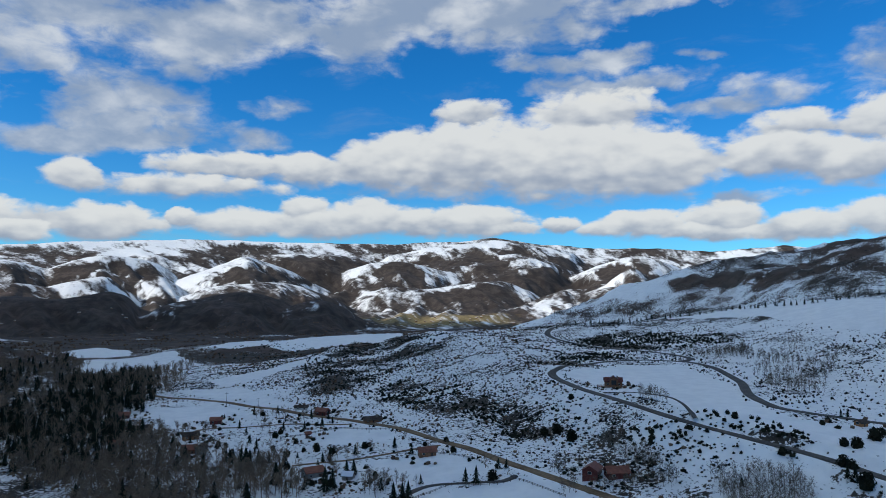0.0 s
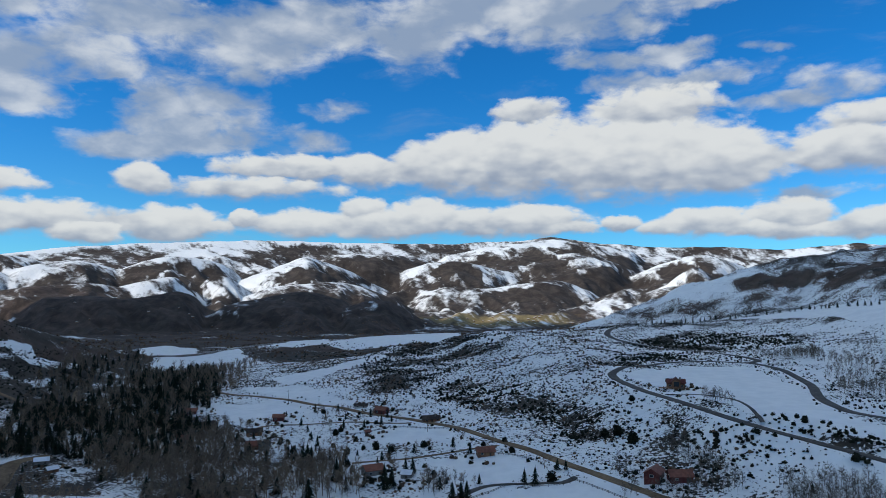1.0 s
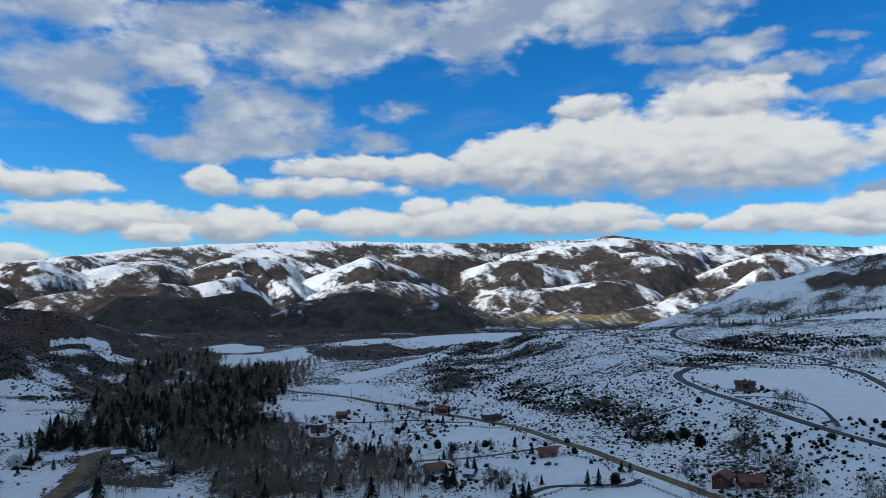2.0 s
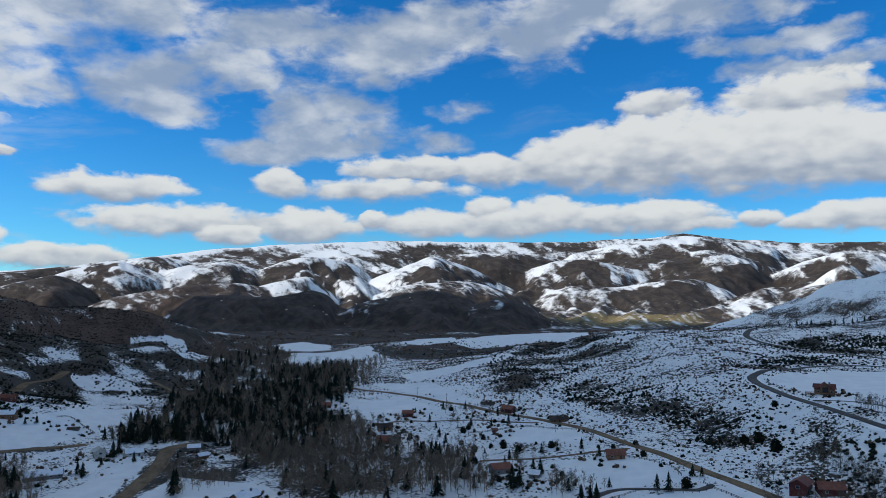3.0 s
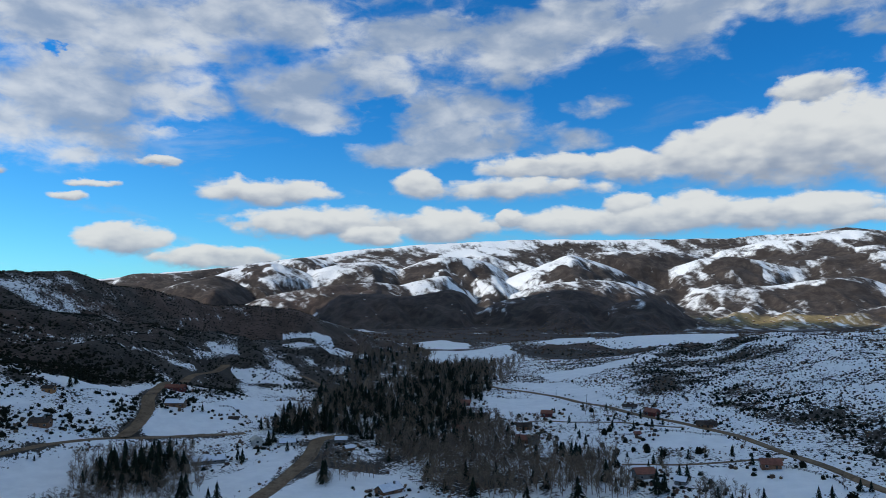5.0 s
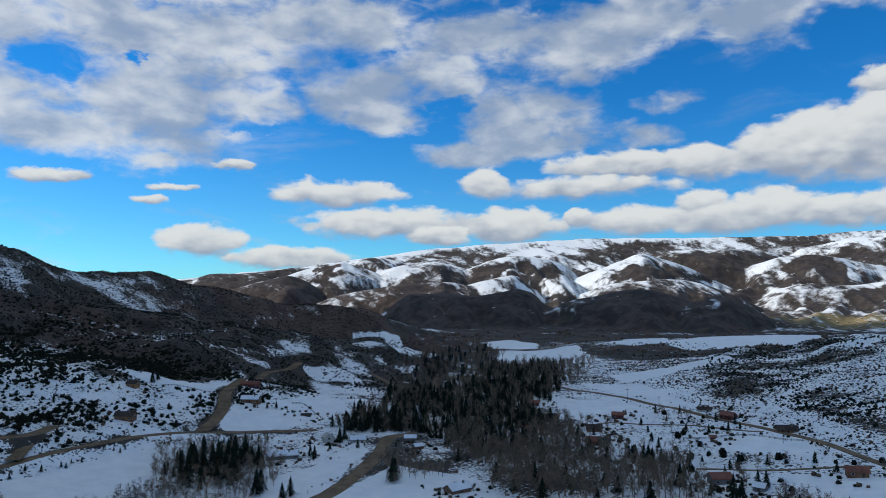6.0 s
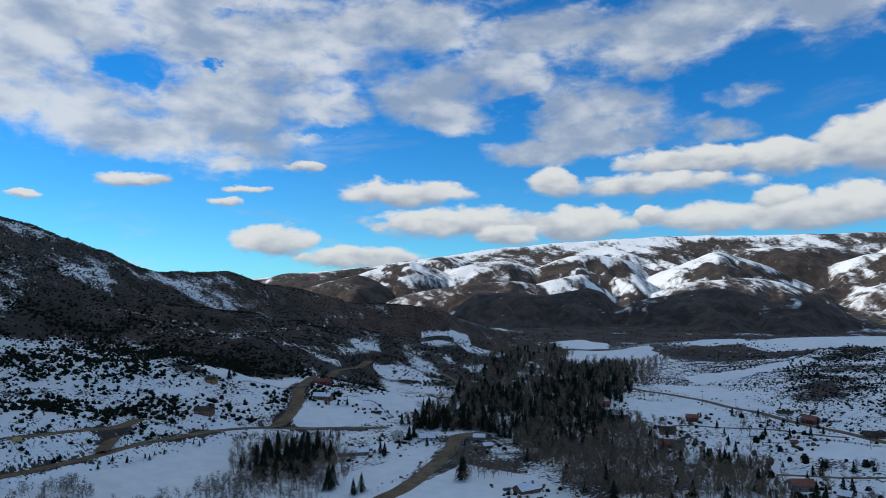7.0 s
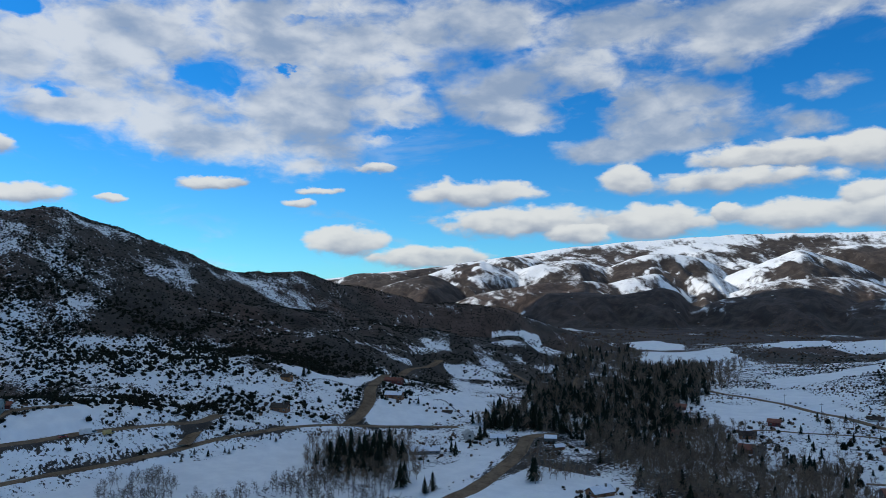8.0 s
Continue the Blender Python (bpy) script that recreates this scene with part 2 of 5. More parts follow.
def along(x, y, line):
    """Distance to a line of (x, y, ...) points, the other columns carried along it, and on which side the place lies."""
    line = np.asarray(line, float)
    best, other, side = np.full(np.shape(x), 1e18), [np.zeros(np.shape(x)) for _ in range(line.shape[1] - 2)], np.zeros(np.shape(x))
    for a, b in zip(line[:-1], line[1:]):
        d = b[:2] - a[:2]
        t = np.clip(((x - a[0]) * d[0] + (y - a[1]) * d[1]) / (d @ d), 0, 1)
        dx, dy = x - a[0] - t * d[0], y - a[1] - t * d[1]
        q = dx * dx + dy * dy
        hit = q < best
        best = np.where(hit, q, best)
        side = np.where(hit, np.sign(d[0] * dy - d[1] * dx), side)
        other = [np.where(hit, a[2 + k] + t * (b[2 + k] - a[2 + k]), o) for k, o in enumerate(other)]
    return np.sqrt(best), other, side


def curve(line, pace):
    """A smooth line through the points of line, a point every pace metres."""
    p = np.asarray(line, float)
    p = np.vstack([2 * p[0] - p[1], p, 2 * p[-1] - p[-2]])
    out = []
    for i in range(1, len(p) - 2):
        n = max(2, int(np.linalg.norm(p[i + 1, :2] - p[i, :2]) / pace))
        for t in np.arange(n) / n:
            a, b, c, d = p[i - 1:i + 3]
            out.append(0.5 * (2 * b + (c - a) * t + (2 * a - 5 * b + 4 * c - d) * t * t + (3 * b - a - 3 * c + d) * t ** 3))
    return np.array(out + [p[-2]])


# crests of the hills: x, y, z; then flat top, slope
WEST_HILL = [(-960, 90, 184), (-913, 262, 189), (-901, 330, 190), (-897, 418, 169), (-882, 531, 129), (-918, 692, 127), (-912, 780, 114),
             (-862, 919, 78), (-773, 1032, 68), (-697, 1097, 36), (-650, 1120, 18)]
WEST_BENCH = [(-820, 60, 60), (-740, 150, 58), (-677, 242, 55), (-610, 312, 49), (-540, 385, 42), (-500, 440, 22)]
WEST_SHELF = [(-520, 80, 36), (-482, 172, 34), (-473, 243, 26), (-450, 290, 14)]
WEST_KNOBS = [(-735, 440, 84), (-700, 510, 78), (-690, 600, 62), (-640, 700, 46), (-600, 800, 34)]
EAST_SHELF = [(330, 240, 22), (265, 330, 32), (200, 430, 40), (150, 540, 40), (160, 650, 44), (130, 800, 46)]
EAST_SLOPE = [(760, 640, 124), (560, 800, 108), (390, 940, 84), (240, 940, 64), (200, 1150, 50)]
EAST_RIDGE = [(1100, 1000, 260), (792, 1274, 203), (666, 1366, 181), (518, 1408, 161), (351, 1407, 113), (235, 1380, 66), (120, 1340, 30)]
SPUR = [(84, 600, 42), (74, 700, 49), (45, 830, 55), (-40, 905, 49), (-100, 890, 37), (-149, 844, 21), (-205, 775, 3)]
MOUNDS = [(-330, 1250, 16), (-100, 1420, 22), (150, 1500, 28), (260, 1420, 46)]
# bearing and height of the far skyline, degrees
SKYLINE = [(-180, 3.0), (-110, 3.0), (-60, 0.8), (-50.3, 1.0), (-45.9, 1.55), (-41.3, 2.0), (-36.8, 2.68), (-32.4, 3.32), (-28.0, 3.71), (-23.8, 3.97),
           (-19.8, 4.17), (-12.7, 4.1), (-3.8, 4.05), (1.5, 4.3), (3.9, 4.5), (7.5, 4.02), (11.9, 3.62), (17.4, 3.53), (20.2, 3.21),
           (25.3, 3.59), (27.8, 3.27), (40, 3.0), (180, 3.0)]


def crest_height(x, y, crest):
    """Distance to a crest line and its height there, blended where two stretches are equally near."""
    crest = np.asarray(crest, float)
    best, top, weight = np.full(np.shape(x), 1e18), 0.0, 0.0
    for a, b in zip(crest[:-1], crest[1:]):
        d = b[:2] - a[:2]
        t = np.clip(((x - a[0]) * d[0] + (y - a[1]) * d[1]) / (d @ d), 0, 1)
        q = (x - a[0] - t * d[0]) ** 2 + (y - a[1] - t * d[1]) ** 2
        w = 1 / (q + 100.0) ** 3
        best, top, weight = np.minimum(best, q), top + w * (a[2] + t * (b[2] - a[2])), weight + w
    return np.sqrt(best), top / weight


def hill(x, y, crest, flat, slope, soft=20.0):
    d, z = crest_height(x, y, crest)
    d = np.maximum(d - flat, 0)
    return z - slope * (np.sqrt(d * d + soft * soft) - soft)


# far hills one behind another: distance, slope of the near face, snow, then bearing and height of the crest in degrees
RANGES = [
    (4150, 0.30, 0.62, [(-4.2, 3.37), (-1.1, 3.78), (1.6, 4.10), (3.9, 4.40), (5.4, 4.26), (7.4, 3.93), (10.0, 3.51)]),
    (3800, 0.36, 0.42, [(-14.6, 2.93), (-12.5, 3.22), (-9.9, 3.33), (-7.7, 3.18), (-5.5, 2.88)]),
    (4300, 0.35, 0.34, [(-50.1, 0.91), (-48.5, 1.43), (-46.0, 1.54), (-43.1, 1.86), (-40.5, 2.01)]),
    (3750, 0.34, 0.30, [(-0.6, 1.37), (0.7, 2.09), (3.4, 3.02), (5.6, 3.37), (7.8, 3.04), (9.6, 2.15), (11.5, 1.35)]),
    (3600, 0.38, 0.42, [(10.6, 1.79), (12.6, 2.60), (15.1, 3.05), (17.0, 2.59), (18.6, 1.98)]),
    (3450, 0.36, 0.66, [(-8.8, 1.36), (-6.8, 2.34), (-4.6, 2.75), (-2.0, 2.49), (0.3, 1.95), (2.5, 1.42), (4.5, 0.88)]),
    (3350, 0.36, 0.80, [(-31.3, 0.95), (-29.4, 1.66), (-27.8, 2.28), (-25.6, 2.85), (-24.0, 2.89), (-22.2, 2.55), (-20.7, 1.91), (-19.7, 1.08), (-18.9, 0.29)]),
    (3350, 0.36, 0.85, [(-37.9, 0.79), (-34.8, 1.95), (-31.9, 2.53), (-30.3, 2.31), (-28.5, 1.86), (-26.3, 1.15)]),
    (3300, 0.36, 0.88, [(-44.3, 0.86), (-41.6, 1.78), (-39.2, 2.46), (-37.8, 2.25), (-36.0, 1.63), (-34.1, 0.70)]),
    (3700, 0.36, 0.62, [(-38.8, 2.29), (-36.6, 2.79), (-34.8, 2.70), (-33.0, 2.13)]),
    (3200, 0.36, 0.78, [(-20.5, 1.16), (-18.7, 1.85), (-16.7, 2.56), (-15.0, 3.05), (-13.8, 2.72), (-11.6, 1.83), (-9.5, 0.78), (-6.4, -0.80)]),
    (3150, 0.38, 0.62, [(12.8, 0.90), (13.8, 1.77), (14.7, 2.19), (16.1, 1.36)]),
    (3000, 0.38, 0.70, [(-23.5, 0.24), (-22.4, 1.31), (-21.4, 1.65), (-20.3, 1.00), (-19.3, 0.37)]),
    (2950, 0.34, 0.50, [(-8.1, -0.98), (-6.4, 0.04), (-4.2, 0.75), (-1.1, 0.62), (2.0, 1.02), (4.7, 1.24), (6.7, 0.48)]),
    (2900, 0.42, 0.22, [(-47.8, -0.26), (-46.0, 0.55), (-43.9, 1.20), (-42.9, 1.43), (-41.8, 1.21), (-40.5, 0.56), (-39.4, -0.19)]),
    (2800, 0.36, 0.95, [(-30.1, 0.26), (-28.1, 0.86), (-26.3, 1.31), (-25.1, 1.45), (-24.2, 0.85), (-23.0, -0.01)]),
    (2750, 0.34, 0.28, [(-19.9, 0.03), (-17.9, 0.71), (-15.4, 0.98), (-13.3, 1.12), (-10.8, 0.74), (-7.7, -0.58)]),
    (2700, 0.36, 0.46, [(6.3, -0.67), (8.2, 0.08), (9.6, 0.52), (10.4, 0.17), (12.1, 0.56), (13.8, 0.81), (16.3, 0.46)]),
    (2650, 0.36, 0.40, [(-40.9, -0.97), (-38.7, -0.10), (-36.1, 0.43), (-33.4, 0.79), (-29.9, 0.93), (-27.2, 0.43)]),
    (2350, 0.34, -0.15, [(-33.3, -0.04), (-30.4, 0.07), (-28.0, -0.12), (-25.9, 0.15), (-24.3, 0.40), (-23.1, -0.33), (-22.4, -1.61)]),
    (2330, 0.30, -0.12, [(-22.5, -1.61), (-20.6, -0.55), (-18.7, -0.13), (-16.6, 0.29), (-14.6, 0.34), (-12.5, -0.31), (-11.4, -1.05)]),
    (2250, 0.30, -0.12, [(-14.8, -1.68), (-12.4, -0.79), (-9.9, -0.23), (-8.1, -0.67), (-6.2, -1.73)]),
]


def mountains(x, y):
    """Far ranges: a ramp up to the skyline, rounded hills in front of it, gullies down their faces. Also the snow on each hill, and the gullies."""
    r, az = np.hypot(x, y), np.degrees(np.arctan2(x, y))
    bend = fbm(x, y, 420, 3, shift=3.1)
    wr, wa = r + 90 * bend + 22 * fbm(x, y, 110, 3, shift=8.4), az + 0.35 * fbm(x, y, 240, 3, shift=6.4)
    sky = np.array(SKYLINE)
    top = 100 + 4550 * np.tan(np.radians(np.interp(az, sky[:, 0], sky[:, 1]))) + 5 * fbm(x, y, 160, 3, shift=9.9)
    u = np.clip((r - 2000) / 2550, 0, 1.2)
    z = np.where(u <= 1, top * (0.16 * u + 0.84 * u ** 2.6), top)
    run = np.radians(wa) * 3000
    gully = ridged(run + 0.35 * wr + 40 * bend, wr * 0.30, 130, 3, 0.55, 5.9)
    spurs = ridged(run - 0.2 * wr, wr * 0.35, 380, 2, 0.5, 2.7)
    z = z + np.clip(u * 4, 0, 1) * (1 - step(u, 0.75, 0.98)) * (34 * (spurs - 0.3) + 10 * (gully - 0.4))
    snow = 0.08 + 0.16 * step(u, 0.40, 0.7) + 0.55 * step(u, 0.955, 0.99) * step(-az, 4, 12)
    for dist, slope, white, crest in RANGES:
        c = curve(crest, 0.25)
        lift = 100 + dist * np.tan(np.radians(c[:, 1]))
        a0, a1 = c[0, 0], c[-1, 0]
        half = (a1 - a0) / 2
        close = (wa > a0 - 4) & (wa < a1 + 4) & (r > dist - 900)
        ka, kr = wa[close], wr[close]
        side = (ka - (a0 + a1) / 2) / half
        peak = np.interp(ka, c[:, 0], lift) - 0.55 * np.radians(np.maximum(np.maximum(a0 - ka, ka - a1), 0)) * dist
        d = kr - dist - 0.30 * np.radians(half) * dist * side ** 2
        drop = slope * (np.sqrt(d * d + 3600) - 60) * np.where(d < 0, 1.0, 0.7)
        cut = np.clip(drop / 45, 0, 1)
        h = peak - drop + cut * (10 * (gully[close] - 0.5) + 9 * (spurs[close] - 0.4))
        own = white - 0.06 - 0.46 * np.clip(drop / 80, 0, 1.4)
        more = step(h - z[close], -8, 8)
        snow[close] = snow[close] * (1 - more) + own * more
        z[close] = smax(z[close], h, 10)
    z = smax(z, top * step(u, 0.80, 1.0) - 60 * (1 - step(u, 0.8, 0.97)), 20)
    return np.where(r > 1900, z - 6, -6), snow, gully


def land(x, y):
    """Height of the bare ground."""
    r = np.hypot(x, y)
    rough = fbm(x, y, 90, 4, shift=1.7)
    z = 0.9 * fbm(x, y, 60, 2, shift=5.0) + np.maximum(0, -x - 330) * 0.03 * step(y, 900, 300)
    gully = ridged(x + 25 * rough, y, 140, 3, 0.5, 6.2)
    west = hill(x, y, WEST_HILL, 0, 0.56, 40)
    west = west + step(west, 20, 90) * (4 * (gully - 0.4) + 7 * (ridged(x + 0.6 * y, y, 260, 2, 0.5, 3.2) - 0.4))
    z = smax(z, west, 10)
    z = smax(z, hill(x, y, WEST_KNOBS, 12, 0.33) + 6 * gully - 3, 8)
    z = smax(z, hill(x, y, WEST_BENCH, 25, 0.26) + 3 * rough, 6)
    z = smax(z, hill(x, y, WEST_SHELF, 12, 0.45) + 1.5 * rough, 5)
    east = hill(x, y, EAST_RIDGE, 0, 0.22, 30)
    z = smax(z, east + step(east, 20, 80) * 8 * (gully - 0.4), 10)
    z = smax(z, hill(x, y, EAST_SLOPE, 30, 0.12, 30) + 2 * rough, 8)
    z = smax(z, hill(x, y, EAST_SHELF, 75, 0.5, 12) + 0.8 * rough, 5)
    z = smax(z, hill(x, y, SPUR, 12, 0.27) + 3 * rough + 5 * (gully - 0.3), 6)
    z = smax(z, hill(x, y, MOUNDS, 70, 0.16) + 1.5 * rough, 5)
    out = r > 1850
    z[out] = smax(z[out], mountains(x[out], y[out])[0], 8)
    # the camera hovers over open air: nothing near it rises past the valley's shoulder
    return z - step(r, 260, 120) * np.maximum(z - 20, 0)
# ---- materials ----
def material(name):
    m = bpy.data.materials.new(name)
    m.use_nodes = True
    m.node_tree.nodes.clear()
    q = Graph(m.node_tree)
    b = q.node("ShaderNodeBsdfPrincipled")
    q.tree.links.new(b.outputs[0], q.node("ShaderNodeOutputMaterial").inputs[0])
    return m, q, b


def bump(q, b, height, strength, distance):
    n = q.node("ShaderNodeBump")
    q.plug(n.inputs["Strength"], strength)
    q.plug(n.inputs["Distance"], distance)
    q.plug(n.inputs["Height"], height)
    q.plug(b.inputs["Normal"], n.outputs[0])


def grained(name, low, high, size, rough=0.8, relief=0.02, random_tint=0.0):
    """A matt surface whose colour wanders between two tones at two scales."""
    m, q, b = material(name)
    at = q.node("ShaderNodeNewGeometry").outputs["Position"]
    v = q.math("ADD", q.math("MULTIPLY", q.noise(at, 1.0 / size, 5.0, 0.6), 0.6), q.math("MULTIPLY", q.noise(at, 0.13 / size, 2.0), 0.4))
    c = q.mix(q.span(v, 0.36, 0.64), (*low, 1), (*high, 1))
    if random_tint:
        r = q.node("ShaderNodeObjectInfo").outputs["Random"]
        isl = q.node("ShaderNodeNewGeometry").outputs["Random Per Island"]
        both = q.math("FRACT", q.math("ADD", r, isl))
        hsv = q.node("ShaderNodeHueSaturation")
        q.plug(hsv.inputs["Value"], q.span(both, 0, 1, 1 - random_tint, 1 + random_tint, smooth=False))
        q.plug(hsv.inputs["Hue"], q.span(both, 0, 1, 0.485, 0.515, smooth=False))
        q.plug(hsv.inputs["Color"], c)
        c = hsv.outputs[0]
    q.plug(b.inputs["Base Color"], c)
    q.plug(b.inputs["Roughness"], rough)
    q.plug(b.inputs["Specular IOR Level"], 0.1 if rough > 0.8 else 0.3)
    if relief:
        bump(q, b, v, 0.6, relief)
    return m


def ground_material():
    """Snow that lies in patches on sage-grey, red-brown and strawy soil, its gold partly painted sunlight; the sheet's
    'cover' says how much of each.
    """
    m, q, b = material("snowy_ground")
    at = q.node("ShaderNodeNewGeometry").outputs["Position"]
    flat = q.vec("MULTIPLY", at, (1.0, 1.0, 0.6))
    attr = q.node("ShaderNodeAttribute")
    attr.attribute_name = "cover"
    sep = q.node("ShaderNodeSeparateColor")
    q.plug(sep.inputs[0], attr.outputs["Color"])
    snow, red, sunny_straw, far = sep.outputs[0], sep.outputs[1], sep.outputs[2], attr.outputs["Alpha"]
    near_v = q.math("ADD", q.math("MULTIPLY", q.math("SUBTRACT", q.noise(flat, 0.5, 4.0, 0.65), 0.5), 2.2),
                    q.math("MULTIPLY", q.math("SUBTRACT", q.noise(flat, 0.09, 3.0, 0.55), 0.5), 0.8))
    far_v = q.math("ADD", q.math("MULTIPLY", q.math("SUBTRACT", q.noise(flat, 0.045, 7.0, 0.74), 0.5), 1.3),
                   q.math("MULTIPLY", q.math("SUBTRACT", q.noise(flat, 0.008, 4.0, 0.6, 0.6), 0.5), 0.6))
    v = q.math("ADD", snow, q.mix(far, near_v, far_v, kind="FLOAT"))
    white = q.span(v, q.mix(far, 0.44, 0.22, kind="FLOAT"), q.mix(far, 0.58, 0.80, kind="FLOAT"))
    grit = q.math("ADD", q.math("MULTIPLY", q.noise(flat, 1.7, 5.0, 0.7), 0.5), q.math("MULTIPLY", q.noise(flat, 0.035, 5.0, 0.65), 0.5))
    patch = q.noise(flat, 0.03, 4.0, 0.6)
    sage = q.mix(q.span(grit, 0.36, 0.64), (0.036, 0.029, 0.024, 1), (0.100, 0.083, 0.068, 1))
    brown = q.mix(q.span(grit, 0.36, 0.64), (0.060, 0.040, 0.031, 1), (0.150, 0.100, 0.078, 1))
    soil = q.mix(q.span(q.math("ADD", red, q.math("MULTIPLY", q.math("SUBTRACT", patch, 0.5), 0.7)), 0.3, 0.7), sage, brown)
    soil = q.mix(q.math("MULTIPLY", far, 0.55), soil, q.mix(q.span(grit, 0.36, 0.64), (0.040, 0.031, 0.030, 1), (0.105, 0.079, 0.066, 1)))
    scrub = q.math("MULTIPLY", far, q.span(q.noise(flat, 0.016, 6.0, 0.68, 0.8), 0.44, 0.60))
    soil = q.mix(q.math("MULTIPLY", scrub, 0.7), soil, (0.034, 0.026, 0.022, 1))
    grass = q.mix(q.span(grit, 0.36, 0.64), (0.16, 0.115, 0.05, 1), (0.33, 0.25, 0.12, 1))
    soil = q.mix(q.span(q.math("ADD", sunny_straw, q.math("MULTIPLY", q.math("SUBTRACT", patch, 0.5), 0.8)), 0.35, 0.75), soil, grass)
    drift = q.noise(flat, 0.11, 4.0, 0.6)
    pure = q.mix(q.span(drift, 0.3, 0.7), (0.85, 0.85, 0.845, 1), (0.94, 0.935, 0.92, 1))
    q.plug(b.inputs["Base Color"], q.mix(white, soil, pure))
    q.plug(b.inputs["Roughness"], q.span(white, 0, 1, 0.95, 0.62))
    q.plug(b.inputs["Specular IOR Level"], 0.2)
    bump(q, b, q.math("ADD", q.math("MULTIPLY", white, 0.25), q.math("ADD", q.math("MULTIPLY", grit, 0.35), q.math("MULTIPLY", drift, 1.2))), 0.7, 0.8)
    return m


SNOWY = ground_material()
DIRT_ROAD = grained("packed_dirt", (0.125, 0.083, 0.050), (0.26, 0.180, 0.112), 1.4, 0.9, 0.05)
DARK_ROAD = grained("wet_gravel", (0.045, 0.040, 0.037), (0.105, 0.093, 0.083), 1.4, 0.8, 0.05)
NEEDLES = grained("spruce_needles", (0.007, 0.011, 0.007), (0.022, 0.028, 0.016), 0.7, 0.85, 0.0, 0.35)
SAGE_LEAF = grained("sagebrush", (0.014, 0.012, 0.009), (0.042, 0.036, 0.027), 0.5, 0.9, 0.0, 0.4)
JUNIPER = grained("juniper_leaf", (0.009, 0.011, 0.006), (0.030, 0.030, 0.019), 0.5, 0.9, 0.0, 0.35)
BARK = grained("bark", (0.050, 0.040, 0.034), (0.12, 0.10, 0.085), 0.3, 0.9, 0.01)
BARE_TWIGS = grained("bare_twigs", (0.140, 0.098, 0.069), (0.29, 0.212, 0.152), 1.2, 0.9, 0.0, 0.3)
PALE_BARK = grained("aspen_bark", (0.095, 0.075, 0.058), (0.19, 0.155, 0.122), 0.5, 0.85, 0.0, 0.15)
RUST_TWIGS = grained("willow_twigs", (0.10, 0.065, 0.045), (0.20, 0.13, 0.085), 0.8, 0.9, 0.0, 0.3)
# ---- plan: roads, fields, woods and single trees, in metres ----
COUNTY = [(103, 288), (78, 320), (58, 347), (34, 382), (-1, 441), (-52, 497), (-92, 526), (-159, 591), (-227, 647), (-274, 685)]
UPPER = [(191, 265), (177, 291), (164, 317), (146, 343), (123, 380), (106, 429), (89, 483), (82, 542), (89, 566), (129, 617), (174, 642), (204, 625)]
HIGH = [(204, 625), (218, 644), (200, 697), (155, 742), (135, 793), (123, 849), (134, 905), (158, 932), (172, 947)]
BRANCH = [(206, 624), (214, 573), (207, 511), (185, 442), (180, 399), (191, 385), (205, 377), (222, 364), (255, 340)]
DRIVE = [(100, 456), (120, 455), (134, 434), (131, 390), (129, 374)]
LOWER = [(-225, 228), (-235, 275), (-236, 288), (-244, 317), (-265, 369), (-282, 401), (-290, 420), (-282, 439)]
WEST = [(-402, 79), (-401, 126), (-398, 152), (-397, 180), (-402, 215), (-407, 247), (-398, 282), (-389, 339), (-370, 379), (-348, 410)]
CLIMB = [(-389, 339), (-407, 369), (-431, 399), (-457, 425), (-480, 462), (-529, 542), (-544, 603), (-550, 614)]
TRACK = [(-432, 97), (-431, 135), (-426, 150), (-426, 168), (-428, 194), (-431, 230), (-429, 248), (-440, 270)]
FORK = [(-406, 225), (-417, 238), (-427, 249)]
YARD = [(-443, 122), (-453, 134), (-462, 145), (-462, 160), (-457, 182)]
LANE = [(-174, 504), (-167, 517), (-137, 510), (-104, 505), (-71, 494), (-56, 498)]
SIDE_LANE = [(-85, 414), (-72, 415), (-53, 413), (-34, 418), (-16, 425), (3, 432)]
LOOP_LANE = [(-33, 334), (-22, 344), (-7, 359), (16, 358), (29, 355), (36, 363), (40, 367)]
WEST_LANE = [(-410, 767), (-438, 731), (-394, 646), (-399, 617), (-430, 633), (-491, 677), (-504, 661)]
# far faces with less snow, and with deep snow
DARK_FACES = [
    [(-1470, 2738), (-1494, 2841), (-1421, 2872), (-1347, 2907), (-1335, 2767), (-1401, 2748)],
    [(-1156, 2519), (-1313, 2942), (-1281, 2937), (-1154, 2573)],
    [(-1195, 2817), (-1208, 2968), (-1101, 2784), (-1134, 2726)],
    [(-877, 2819), (-835, 2863), (-747, 2825), (-675, 2849), (-729, 2718)],
    [(-606, 3122), (-625, 3423), (-587, 3546), (-576, 3371), (-590, 3168)],
    [(-295, 3317), (-248, 3387), (-116, 3370), (-62, 3323), (-113, 3148), (-167, 3242), (-235, 3213)],
    [(-9, 2880), (148, 2882), (239, 2894), (163, 2749), (13, 2772)],
    [(738, 3253), (739, 3407), (832, 3373), (758, 2965)],
    [(-1971, 2017), (-1983, 2138), (-1886, 2160), (-1799, 2109)],
    [(-2116, 2478), (-2101, 2537), (-1968, 2460), (-1922, 2366), (-2006, 2405)]]
